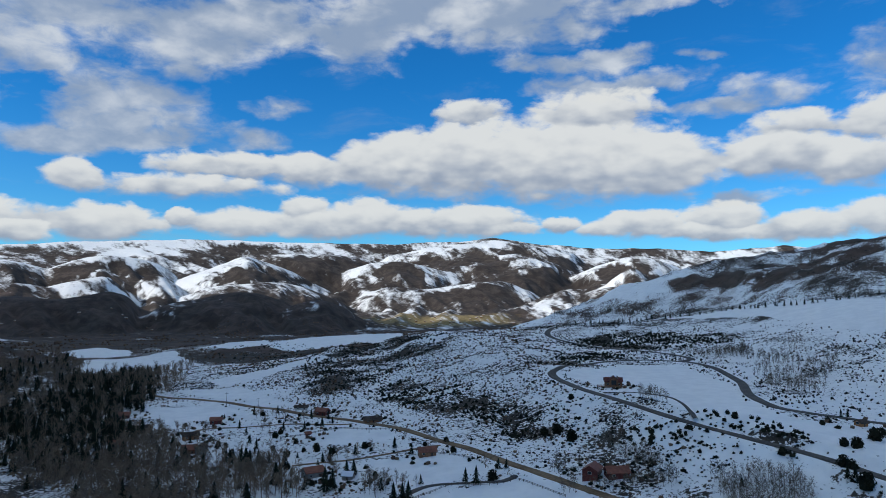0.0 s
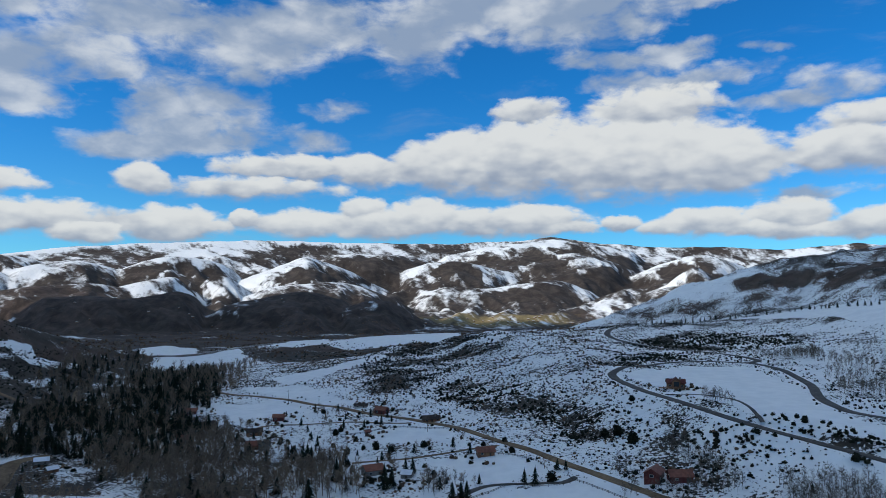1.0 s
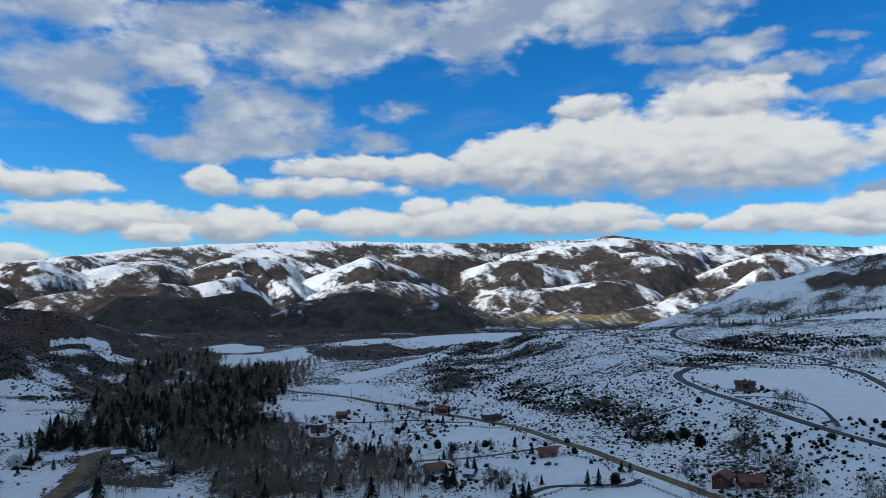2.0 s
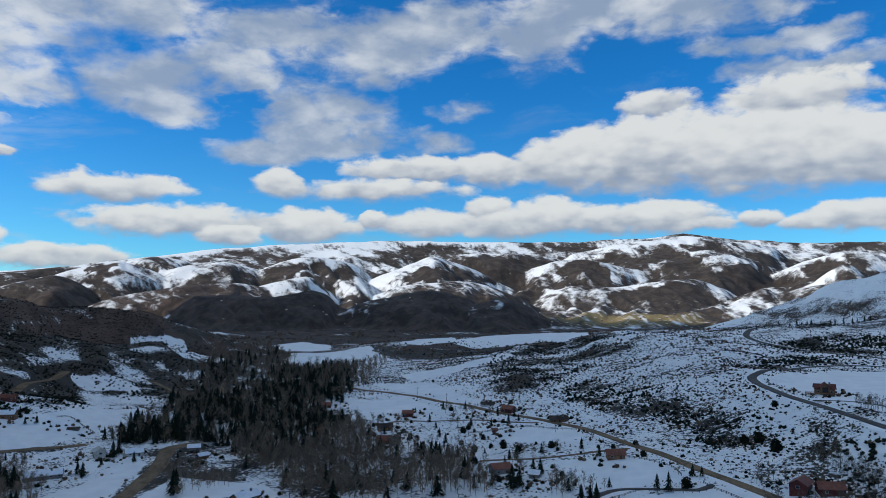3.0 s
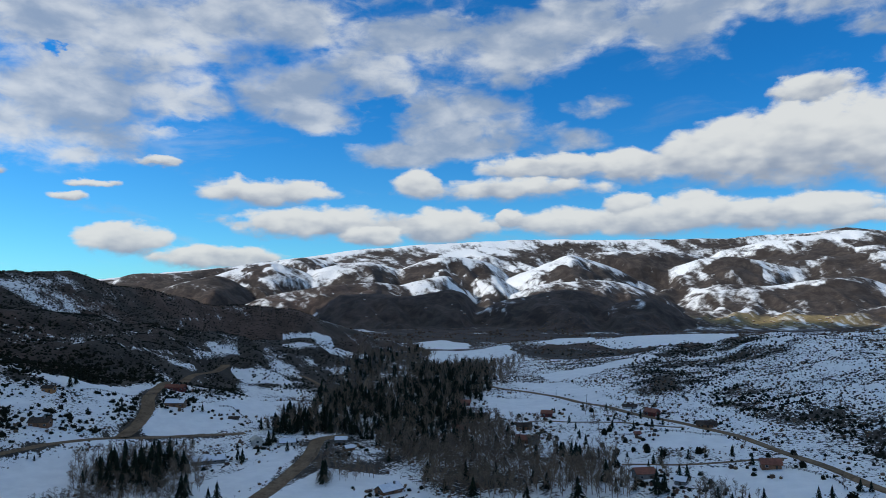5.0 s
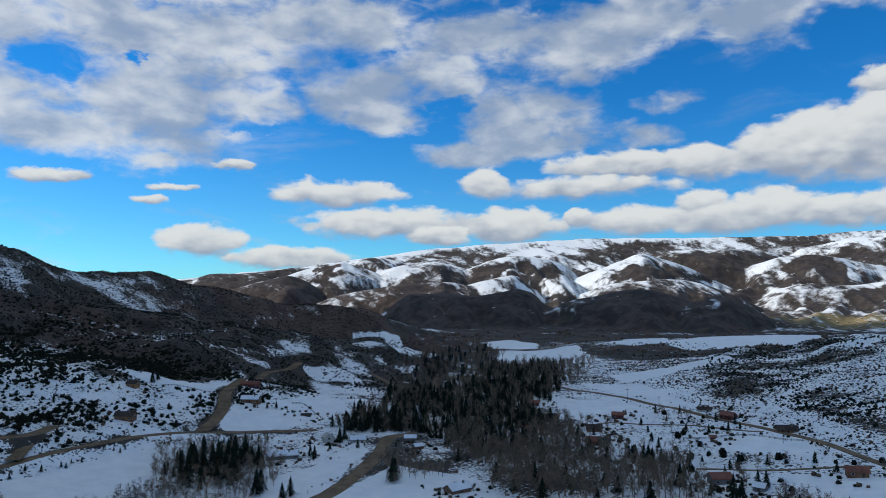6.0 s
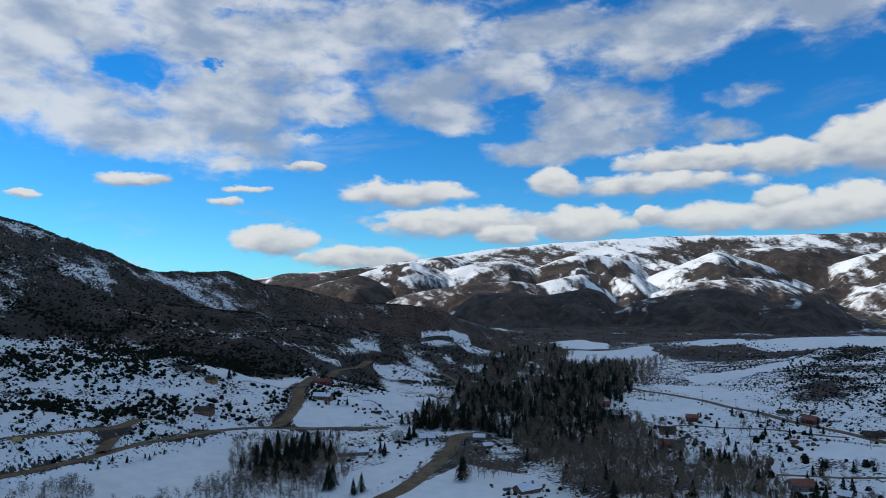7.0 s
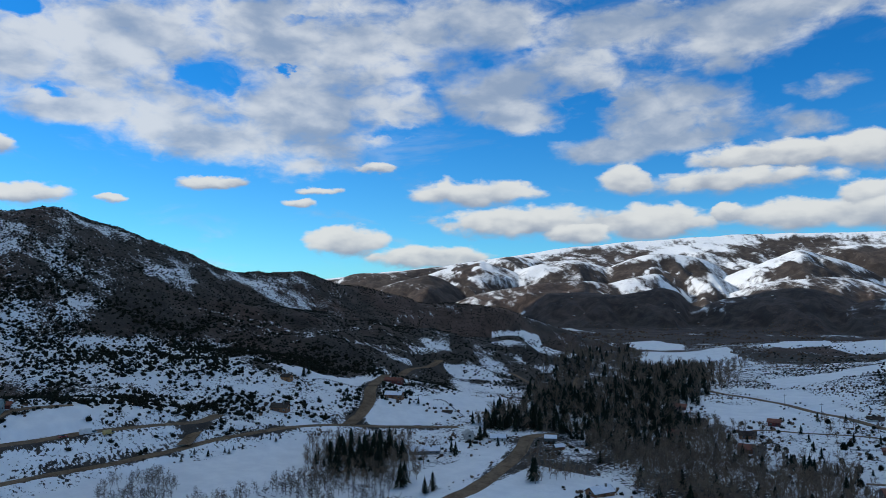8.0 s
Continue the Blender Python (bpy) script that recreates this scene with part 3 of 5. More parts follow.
SNOW_FACES = [
    [(332, 3518), (408, 3583), (531, 3658), (586, 3613), (379, 3332)],
    [(239, 3923), (275, 4089), (352, 4059), (323, 3905)],
    [(-1828, 3875), (-1769, 4085), (-1575, 4081), (-1602, 3843)],
    [(895, 3139), (1027, 3325), (1350, 4015), (1081, 3333)]]
# smooth snow fields
FIELDS = [
    [(91, 550), (150, 604), (195, 597), (194, 505), (170, 414), (172, 370), (199, 357), (203, 332), (189, 310), (168, 340), (136, 374), (113, 459)],
    [(-45, 404), (-4, 412), (20, 386), (10, 367), (-12, 365), (-28, 380)],
    [(-106, 478), (-84, 480), (-61, 481), (-35, 472), (-30, 454), (-43, 443), (-78, 448)],
    [(-248, 690), (-187, 676), (-124, 578), (-121, 545), (-195, 618)],
    [(-243, 605), (-181, 604), (-149, 556), (-201, 531)],
    [(-9, 339), (18, 350), (40, 356), (60, 329), (61, 319)],
    [(-673, 1289), (-659, 1388), (-569, 1317), (-517, 1197), (-579, 1164)],
    [(-551, 1128), (-437, 1177), (-407, 1118), (-319, 1010), (-359, 966), (-471, 929)],
    [(-303, 1271), (-142, 1915), (-10, 870), (-143, 1262), (-199, 1134), (-284, 1192)],
    [(-389, 1198), (-377, 1283), (-402, 1628), (-301, 1260), (-333, 1164)],
    [(-240, 749), (-199, 784), (-154, 878), (-136, 847), (-175, 734), (-208, 692)],
    [(-509, 361), (-484, 448), (-468, 421), (-476, 372)],
    [(-388, 349), (-423, 405), (-404, 539), (-377, 507), (-367, 392)],
    [(-376, 117), (-391, 208), (-372, 310), (-351, 288), (-313, 206), (-307, 187)],
    [(-286, 287), (-276, 350), (-299, 392), (-280, 375), (-252, 305), (-257, 258)],
    [(-221, 272), (-241, 348), (-188, 350), (-160, 326)],
    [(-724, 936), (-686, 1010), (-534, 884), (-534, 786)],
    [(-406, 302), (-397, 330), (-387, 324), (-392, 297)],
    [(-538, 612), (-497, 642), (-473, 631), (-509, 597)],
    [(285, 925), (369, 921), (500, 1044), (433, 778), (441, 731), (355, 589), (348, 644), (358, 749), (355, 836)],
    [(-451, 150), (-451, 178), (-451, 199), (-423, 159), (-431, 138)]]
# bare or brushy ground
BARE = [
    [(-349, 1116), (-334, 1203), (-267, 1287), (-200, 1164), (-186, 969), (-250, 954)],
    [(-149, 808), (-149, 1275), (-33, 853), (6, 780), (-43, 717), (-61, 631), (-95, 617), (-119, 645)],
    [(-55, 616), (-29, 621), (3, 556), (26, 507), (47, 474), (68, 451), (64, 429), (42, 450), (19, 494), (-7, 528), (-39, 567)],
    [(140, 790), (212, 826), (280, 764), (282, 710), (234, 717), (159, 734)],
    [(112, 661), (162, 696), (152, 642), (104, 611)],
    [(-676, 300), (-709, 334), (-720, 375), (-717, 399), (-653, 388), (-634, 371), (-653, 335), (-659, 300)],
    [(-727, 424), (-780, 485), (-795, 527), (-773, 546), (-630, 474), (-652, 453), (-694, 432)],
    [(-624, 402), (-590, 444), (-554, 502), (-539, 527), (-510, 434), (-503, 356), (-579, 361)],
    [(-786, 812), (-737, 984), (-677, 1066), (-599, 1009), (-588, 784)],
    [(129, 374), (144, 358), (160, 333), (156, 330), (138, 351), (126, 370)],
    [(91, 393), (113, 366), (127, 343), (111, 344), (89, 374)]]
# bare bands along the eastern ridge
EAST_BARE = [
    [(549, 1181), (611, 1231), (650, 1197), (720, 1177), (695, 1137), (598, 1102), (540, 1125)],
    [(415, 1329), (446, 1312), (499, 1241), (523, 1126), (490, 1219), (420, 1296)],
    [(663, 1379), (698, 1341), (763, 1257), (719, 1185), (651, 1251)]]
# snow-flecked faces of the western hill
WEST_SNOW = [
    [(-849, 259), (-822, 278), (-824, 303), (-786, 297), (-754, 302), (-723, 318), (-684, 309), (-677, 283), (-737, 285), (-774, 277), (-786, 241)],
    [(-868, 366), (-873, 399), (-840, 418), (-786, 422), (-732, 424), (-727, 404), (-755, 386), (-815, 382)],
    [(-822, 427), (-817, 461), (-758, 431), (-772, 422)],
    [(-849, 528), (-866, 611), (-853, 682), (-856, 750), (-831, 751), (-784, 627), (-683, 482), (-791, 516), (-800, 493)],
    [(-849, 843), (-821, 924), (-766, 962), (-787, 913), (-821, 853)],
    [(-617, 613), (-602, 656), (-553, 672), (-518, 661), (-537, 623), (-577, 610)],
    [(-694, 214), (-688, 239), (-669, 265), (-667, 232), (-672, 208)]]
# snow-filled trails
TRAILS = [
    [(-713, 410), (-667, 427), (-595, 470), (-581, 553), (-573, 584)],
    [(-774, 238), (-764, 274), (-755, 303), (-743, 343)],
    [(-597, 444), (-603, 500), (-657, 628), (-787, 788), (-796, 849)],
    [(-693, 418), (-655, 450), (-608, 474), (-590, 522), (-575, 558), (-568, 606)]]
# brushy lower slopes in the west
WEST_SLOPES = [
    [(-658, 578), (-769, 769), (-762, 874), (-539, 650), (-547, 611), (-560, 526), (-576, 477)],
    [(-540, 613), (-714, 953), (-659, 1038), (-487, 820), (-387, 619), (-421, 590), (-499, 604)],
    [(-542, 423), (-532, 471), (-551, 617), (-421, 479), (-526, 511)]]
VALLEY = [(-212, 599), (-91, 520), (-30, 456), (23, 388), (10, 358), (-40, 356), (-103, 387), (-158, 447)]
WOOD_A = [(-346, 428), (-359, 493), (-401, 595), (-365, 662), (-453, 903), (-361, 904), (-266, 665), (-249, 574), (-187, 433), (-197, 416), (-247, 419), (-281, 445), (-298, 429)]
WOOD_C = [(-242, 410), (-246, 456), (-197, 416), (-196, 455), (-199, 498), (-149, 429), (-133, 426), (-93, 414), (-66, 356), (-155, 329), (-183, 365), (-212, 386)]
WOOD_D = [(-478, 733), (-599, 1009), (-628, 1196), (-534, 1073), (-420, 844), (-381, 630), (-389, 571)]
WOOD_B = [(-358, 293), (-343, 333), (-288, 285), (-294, 261), (-315, 257)]
WILLOWS = [(-259, 374), (-243, 388), (-203, 334), (-212, 310)]
WOOD_E = [(-420, 844), (-364, 902), (-352, 1030), (-253, 679), (-317, 770)]
# aspen groves, and the number of stems
ASPEN_GROVES = [
    ([(-301, 192), (-320, 235), (-314, 258), (-292, 259), (-284, 284), (-238, 243), (-267, 209)], 130),
    ([(226, 677), (267, 648), (261, 620), (220, 650)], 80),
    ([(263, 625), (308, 637), (280, 535), (236, 459), (205, 432), (235, 540)], 150),
    ([(124, 328), (139, 328), (154, 312), (162, 292), (160, 281), (118, 300)], 420),
    ([(54, 347), (88, 371), (92, 344), (106, 335), (104, 329), (60, 339)], 70),
    ([(116, 419), (122, 409), (128, 420), (124, 434)], 16),
    ([(-377, 170), (-376, 194), (-343, 183), (-329, 168), (-346, 151)], 70),
    ([(-39, 372), (-28, 380), (-17, 342), (-37, 332)], 22),
    ([(-322, 175), (-323, 197), (-303, 191)], 12),
    ([(85, 396), (94, 394), (92, 374), (77, 386)], 14)]
# x, y, height
ROUND = [(-109, 478, 5.1), (-103, 446, 3.7), (-76, 441, 5.1), (-64, 428, 4.5), (-46, 434, 4.9), (-56, 442, 2.2), (-107, 484, 4.0), (-91, 495, 3.2),
    (-85, 494, 3.2), (-92, 436, 3.6), (2, 439, 3.9), (146, 367, 4.1), (145, 374, 2.9), (157, 349, 2.5), (81, 463, 4.5), (176, 323, 4.7),
    (180, 320, 5.9), (197, 334, 7.5), (167, 307, 6.2), (169, 304, 5.1), (167, 291, 8.2), (24, 360, 6.5), (185, 358, 3.2), (66, 424, 6.9),
    (59, 428, 5.6), (71, 405, 7.3), (150, 325, 4.6), (-28, 420, 2.0), (14, 391, 2.5)]
LONE = [(-125, 425, 8.6), (-122, 428, 7.9), (-112, 409, 13.8), (-109, 407, 15.0), (-107, 408, 13.0), (-100, 423, 7.7), (-82, 398, 4.0),
    (-69, 368, 7.3), (-58, 363, 13.2), (-55, 367, 10.9), (-51, 390, 8.3), (-47, 388, 8.9), (-37, 372, 4.3), (-11, 363, 5.3), (-23, 343, 9.0),
    (-19, 344, 8.5), (-16, 340, 10.0), (16, 355, 9.3), (11, 360, 7.6), (28, 374, 6.1), (32, 372, 5.5), (-68, 416, 6.2), (-64, 415, 7.5),
    (-110, 513, 5.0), (128, 316, 5.0), (164, 299, 6.6), (166, 297, 6.1), (209, 379, 4.8), (205, 378, 4.8)]
LONE_WEST = [(-343, 295, 14.6), (-327, 288, 15.5), (-316, 285, 17.3), (-317, 290, 18.8), (-318, 298, 17.7), (-324, 309, 16.7), (-341, 284, 12.2),
    (-330, 280, 12.6), (-265, 267, 14.1), (-269, 274, 12.5), (-249, 268, 9.0), (-250, 275, 10.4), (-483, 295, 6.3), (-448, 300, 6.9),
    (-483, 379, 10.7), (-478, 370, 9.6), (-438, 382, 6.5), (-429, 370, 4.5), (-404, 417, 5.6), (-401, 424, 6.5), (-308, 386, 11.2),
    (-312, 396, 10.5), (-287, 378, 6.9), (-300, 366, 5.4), (-298, 345, 8.1), (-292, 342, 8.7), (-220, 320, 13.9), (-224, 328, 11.6),
    (-269, 395, 4.6), (-389, 215, 4.3)]
YOUNG = [(-389, 243, 3.7), (-386, 244, 3.7), (-389, 249, 3.0), (-387, 254, 3.7), (-391, 270, 3.1), (-387, 274, 3.1), (-384, 276, 3.8),
    (-386, 281, 3.1), (-380, 304, 3.1), (-366, 339, 4.8), (-364, 348, 4.9), (-359, 357, 4.9), (-353, 357, 5.7), (-352, 364, 4.9), (-394, 226, 4.4),
    (-389, 232, 4.4)]
WINDBREAK = [(142, 900), (232, 933), (302, 924), (363, 911), (399, 821), (466, 754), (494, 725)]
POLES = [(-176, 596), (-141, 559), (-47, 467)]
FENCES = [
    [(-14, 341), (-6, 349), (4, 356), (18, 352), (29, 351), (34, 357), (32, 365)],
    [(-4, 412), (17, 392), (23, 376)],
    [(35, 357), (44, 345), (55, 331)],
    [(-442, 268), (-425, 275), (-402, 282)],
    [(-472, 374), (-473, 406), (-454, 435)],
    [(-406, 448), (-399, 454), (-364, 437)],
    [(-34, 469), (-69, 481), (-88, 473), (-105, 475)]]
# ---- the ground ----
# line, half width, colour
ROADS = {"drive": (DRIVE, 0.9, DARK_ROAD), "lane": (LANE, 1.6, DIRT_ROAD), "side": (SIDE_LANE, 1.5, DIRT_ROAD), "loop": (LOOP_LANE, 1.8, DARK_ROAD),
         "west_lane": (WEST_LANE, 2.2, DIRT_ROAD), "yard": (YARD, 3.6, DIRT_ROAD), "fork": (FORK, 3.6, DIRT_ROAD), "track": (TRACK, 4.6, DIRT_ROAD),
         "climb": (CLIMB, 4.6, DIRT_ROAD), "lower": (LOWER, 4.5, DIRT_ROAD), "high": (HIGH, 3.2, DARK_ROAD), "branch": (BRANCH, 3.0, DARK_ROAD),
         "west": (WEST, 3.9, DIRT_ROAD), "county": (COUNTY, 3.2, DIRT_ROAD), "upper": (UPPER, 3.0, DARK_ROAD)}


def smooth_line(values, n):
    pad = np.pad(values, n, mode="edge")
    return np.convolve(pad, np.ones(2 * n + 1) / (2 * n + 1), "valid")


ROAD_LINES = {}
for key, (line, half, _) in ROADS.items():
    c = curve(line, 4.0)
    ROAD_LINES[key] = np.column_stack([c, smooth_line(land(c[:, 0], c[:, 1]), 4)])


def ground(x, y):
    """Height of the ground with the roads' beds cut into it."""
    x, y = np.atleast_1d(np.asarray(x, float)), np.atleast_1d(np.asarray(y, float))
    z = land(x, y)
    for key, line in ROAD_LINES.items():
        half = ROADS[key][1]
        reach = half + 7
        best, level = np.full(x.shape, 1e9), np.zeros(x.shape)
        near = (x > line[:, 0].min() - reach) & (x < line[:, 0].max() + reach) & (y > line[:, 1].min() - reach) & (y < line[:, 1].max() + reach)
        ids = np.nonzero(near)[0]
        px, py = x[ids], y[ids]
        b, lv = best[ids], level[ids]
        for a, e in zip(line[:-1], line[1:]):
            k = np.nonzero((np.abs(px - a[0]) < reach + 5) & (np.abs(py - a[1]) < reach + 5))[0]
            if len(k) == 0:
                continue
            d = e[:2] - a[:2]
            t = np.clip(((px[k] - a[0]) * d[0] + (py[k] - a[1]) * d[1]) / (d @ d), 0, 1)
            q = np.hypot(px[k] - a[0] - t * d[0], py[k] - a[1] - t * d[1])
            hit = q < b[k]
            b[k] = np.where(hit, q, b[k])
            lv[k] = np.where(hit, a[2] + t * (e[2] - a[2]), lv[k])
        blend = 1 - step(b, half + 1.2, reach)
        z[ids] = z[ids] * (1 - blend) + (lv - 0.12) * blend
    return z


def inside(x, y, loop, edge=5.0):
    """1 inside a closed loop, falling to 0 over a few metres outside."""
    loop = np.asarray(loop, float)
    odd = np.zeros(x.shape, bool)
    for (ax, ay), (bx, by) in zip(loop, np.roll(loop, -1, 0)):
        cut = (ay > y) != (by > y)
        odd ^= cut & (x < (bx - ax) * (y - ay) / (by - ay + 1e-12) + ax)
    near = (x > loop[:, 0].min() - edge) & (x < loop[:, 0].max() + edge) & (y > loop[:, 1].min() - edge) & (y < loop[:, 1].max() + edge)
    d = np.full(x.shape, 1e9)
    d[near] = along(x[near], y[near], np.vstack([loop, loop[:1]]))[0]
    return np.where(odd, 1.0, 1 - step(d, 0, edge))


RIVER = [(-150, 230), (-180, 330), (-255, 440), (-330, 560), (-420, 720), (-510, 905), (-590, 1130), (-640, 1350), (-560, 1800)]

def cover(x, y, z, sx, sy):
    """Share of snow, redness of the soil, strawy gold with sunlight put in, and how far from the valley the place lies;
    sx, sy: the ground's slopes.
    """
    r, az = np.hypot(x, y), np.degrees(np.arctan2(x, y))
    wide, mid = fbm(x, y, 160, 3, shift=2.2), fbm(x, y, 45, 3, shift=7.7)
    snow = 0.76 + 0.12 * wide + 0.22 * mid
    river = along(x, y, RIVER)[0]
    snow = snow - (0.30 - 0.35 * mid) * (1 - step(river, 30, 110))
    # west hills: bare towards the south, streaked with snow along the gullies
    west = step(-x - 0.35 * y, 330, 420) * step(z, 12, 30)
    runs = fbm(x * 0.22, y + 0.2 * x, 42, 3, 0.65, 3.3)
    bare = 0.24 + 0.10 * wide + 0.16 * mid + 0.20 * runs
    knob = np.exp(-(along(x, y, WEST_KNOBS[:3])[0] / 60) ** 2)
    shelf = np.maximum(step(-z, -66, -56) * step(-along(x, y, WEST_BENCH)[0], -140, -90) * step(-y, -430, -370), step(-along(x, y, WEST_SHELF)[0], -70, -30))
    snow = snow * (1 - west) + west * (shelf * (0.80 + 0.2 * mid) + (1 - shelf) * (bare - 0.20 * knob))
    # the spur and the slope over the county road are brushy
    spur = np.exp(-(along(x, y, SPUR)[0] / 110) ** 2) * step(-x, -110, -60)
    snow = snow - 0.06 * spur * (1 + 2.0 * wide)
    east = step(x - 0.1 * y, 20, 90)
    snow = snow + east * (0.04 + 0.14 * mid) - 0.27 * east * step(r, 820, 980) * (1 - wide)
    # flat land by the far river is bare and red-brown, snow lies on the rounded hills behind it
    plain = step(r, 1500, 1750) * (1 - step(r, 2350, 2800))
    _, heights, furrow = mountains(x, y)
    swirl, fleck = fbm(x, y, 380, 4, 0.55, 4.4), fbm(x, y * 0.6, 110, 4, 0.6, 9.4)
    comb = fbm(az * 52 + 0.35 * r, r * 0.25, 70, 3, 0.65, 1.2)
    comb = comb + 0.8 * fbm(az * 52 + 0.35 * r + 60 * swirl, r * 0.16, 22, 3, 0.65, 3.6)
    far = heights + 0.07 + 0.26 * swirl + 0.20 * fleck + 0.34 * comb + 0.30 * np.clip(sx, -0.5, 0.5) + 0.14 * (furrow - 0.4)
    for loop in DARK_FACES:
        far = far - 0.75 * inside(x + 40 * fleck, y + 60 * fleck, loop, 30.0)
    for loop in SNOW_FACES:
        far = far + 0.55 * inside(x + 40 * fleck, y + 60 * fleck, loop, 30.0)
    outer = step(r, 1650, 1850)
    snow = snow * (1 - outer) + outer * far
    snow = snow - 0.5 * step(r, 1450, 1600) * (1 - outer) * step(-x, 0, 200)
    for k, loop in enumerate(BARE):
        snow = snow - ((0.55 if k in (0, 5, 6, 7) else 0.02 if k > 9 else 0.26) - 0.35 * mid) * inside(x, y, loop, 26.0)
    snow = snow - 0.06 * west * (1 - shelf)
    for loop in EAST_BARE:
        snow = snow - (0.55 - 0.5 * mid) * inside(x + 20 * mid, y + 30 * wide, loop, 22.0)
    for loop in WEST_SNOW:
        snow = snow + (0.34 + 0.3 * mid) * inside(x + 22 * mid, y + 30 * mid, loop, 18.0)
    snow = snow - 0.40 * step(r, 960, 1100) * (1 - outer) * step(-x, -120, 40)
    for loop in WEST_SLOPES:
        snow = snow - (0.50 - 0.6 * mid) * inside(x, y, loop, 20.0)
    for line in TRAILS:
        snow = np.maximum(snow, 0.62 * np.exp(-(along(x, y, line)[0] / 1.5) ** 2))
    for loop in FIELDS:
        snow = np.maximum(snow, 1.4 * inside(x + 5 * mid, y + 5 * wide, loop))
    # mud and thawed banks beside the dirt roads of the western bench
    for key in ("track", "west", "climb", "fork", "yard"):
        line, half = ROAD_LINES[key][::3, :2], ROADS[key][1]
        close = (x > line[:, 0].min() - 25) & (x < line[:, 0].max() + 25) & (y > line[:, 1].min() - 25) & (y < line[:, 1].max() + 25)
        d = along(x[close], y[close], line)[0]
        snow[close] = snow[close] - np.exp(-(d / (half + 3.5)) ** 2) * np.clip(0.5 + 1.5 * mid[close], 0, 1.4)
    red = 0.08 + 0.45 * np.maximum(plain, step(r, 1050, 1200) * (1 - outer)) + 0.3 * west + 0.25 * wide
    # strawy flats, their gold raised to stand in for a patch of sunlight
    sunny_straw = np.exp(-((az - 0) / 9) ** 2) * np.exp(-((r - 2350) / 200) ** 2) * 0.8 + 0.10 * wide
    return np.clip(snow, -0.5, 1.5), np.clip(red, 0, 1), np.clip(sunny_straw, 0, 1), step(r, 1300, 2100)


def sheet(name, verts, quads, mat, smooth=True):
    me = bpy.data.meshes.new(name)
    n, width = len(quads), quads.shape[1]
    me.vertices.add(len(verts))
    me.vertices.foreach_set("co", np.ascontiguousarray(verts, np.float32).ravel())
    me.loops.add(n * width)
    me.loops.foreach_set("vertex_index", np.ascontiguousarray(quads, np.int32).ravel())
    me.polygons.add(n)
    me.polygons.foreach_set("loop_start", np.arange(n, dtype=np.int32) * width)
    me.polygons.foreach_set("use_smooth", np.full(n, smooth))
    me.update(calc_edges=True)
    me.materials.append(mat)
    return me


bearings = np.radians(np.concatenate([np.arange(-180, -80, 2.5), np.arange(-78, 37, 0.16), np.arange(40, 180, 2.5)]))
reach = [0.0]
while reach[-1] < 4880:
    reach.append(reach[-1] + (9.0 if reach[-1] < 200 else 1.95 * (max(reach[-1], 300) / 400) ** 1.2))
reach = np.array(reach)
RR, AA = np.meshgrid(reach, bearings, indexing="ij")
GX, GY = (RR * np.sin(AA)).ravel(), (RR * np.cos(AA)).ravel()
GZ = ground(GX, GY)
nr, na = RR.shape
i, j = np.meshgrid(np.arange(nr - 1), np.arange(na), indexing="ij")
k = (j + 1) % na
quads = np.stack([i * na + j, i * na + k, (i + 1) * na + k, (i + 1) * na + j], -1).reshape(-1, 4)[:, ::-1]
verts = np.column_stack([GX, GY, GZ])
me = sheet("ground", verts, quads, SNOWY)
layer = me.color_attributes.new("cover", "FLOAT_COLOR", "POINT")
grid = GZ.reshape(nr, na)
by_r = np.gradient(grid, reach, axis=0)
by_a = np.gradient(grid, bearings, axis=1) / np.maximum(RR, 1)
SX, SY = by_r * np.sin(AA) + by_a * np.cos(AA), by_r * np.cos(AA) - by_a * np.sin(AA)
col = np.column_stack(cover(GX, GY, GZ, SX.ravel(), SY.ravel())).astype(np.float32)
layer.data.foreach_set("color", col.ravel())
ground_sheet = tagged(new("ground", me), "snow-patched valley floor, brushy hillsides and far mountains", "ground", kind="structure")

for key, (line, half, mat) in ROADS.items():
    c = ROAD_LINES[key]
    d = np.gradient(c[:, :2], axis=0)
    d /= np.linalg.norm(d, axis=1)[:, None]
    side = np.column_stack([d[:, 1], -d[:, 0]])
    wob = 0.35 * fbm(c[:, 0], c[:, 1], 22, 2)
    rows = []
    for off, lift in ((-1.12, -0.4), (-1.0, 0.10), (-0.5, 0.16), (0.0, 0.19), (0.5, 0.16), (1.0, 0.10), (1.12, -0.4)):
        p = c[:, :2] + side * (off * (half + wob))[:, None]
        rows.append(np.column_stack([p, c[:, 2] + lift]))
    v = np.stack(rows, 1)
    n, w = v.shape[:2]
    i, j = np.meshgrid(np.arange(n - 1), np.arange(w - 1), indexing="ij")
    quads = np.stack([i * w + j, (i + 1) * w + j, (i + 1) * w + j + 1, i * w + j + 1], -1).reshape(-1, 4)[:, ::-1]
    ob = new("road", sheet("road", v.reshape(-1, 3), quads, mat))
    tagged(ob, "tan packed-dirt road across the snowy valley" if mat is DIRT_ROAD else "dark wet gravel road winding over the snowy slope", "road", kind="structure")
# ---- houses, sheds and fences ----
RUST_ROOF = grained("rust_red_metal_roof", (0.15, 0.048, 0.030), (0.27, 0.090, 0.055), 1.5, 0.55, 0.01)
DARK_RED = grained("dark_red_boards", (0.085, 0.022, 0.018), (0.17, 0.045, 0.034), 0.8, 0.75, 0.02)
BROWN_ROOF = grained("brown_shingles", (0.045, 0.032, 0.026), (0.10, 0.074, 0.060), 0.7, 0.85, 0.03)
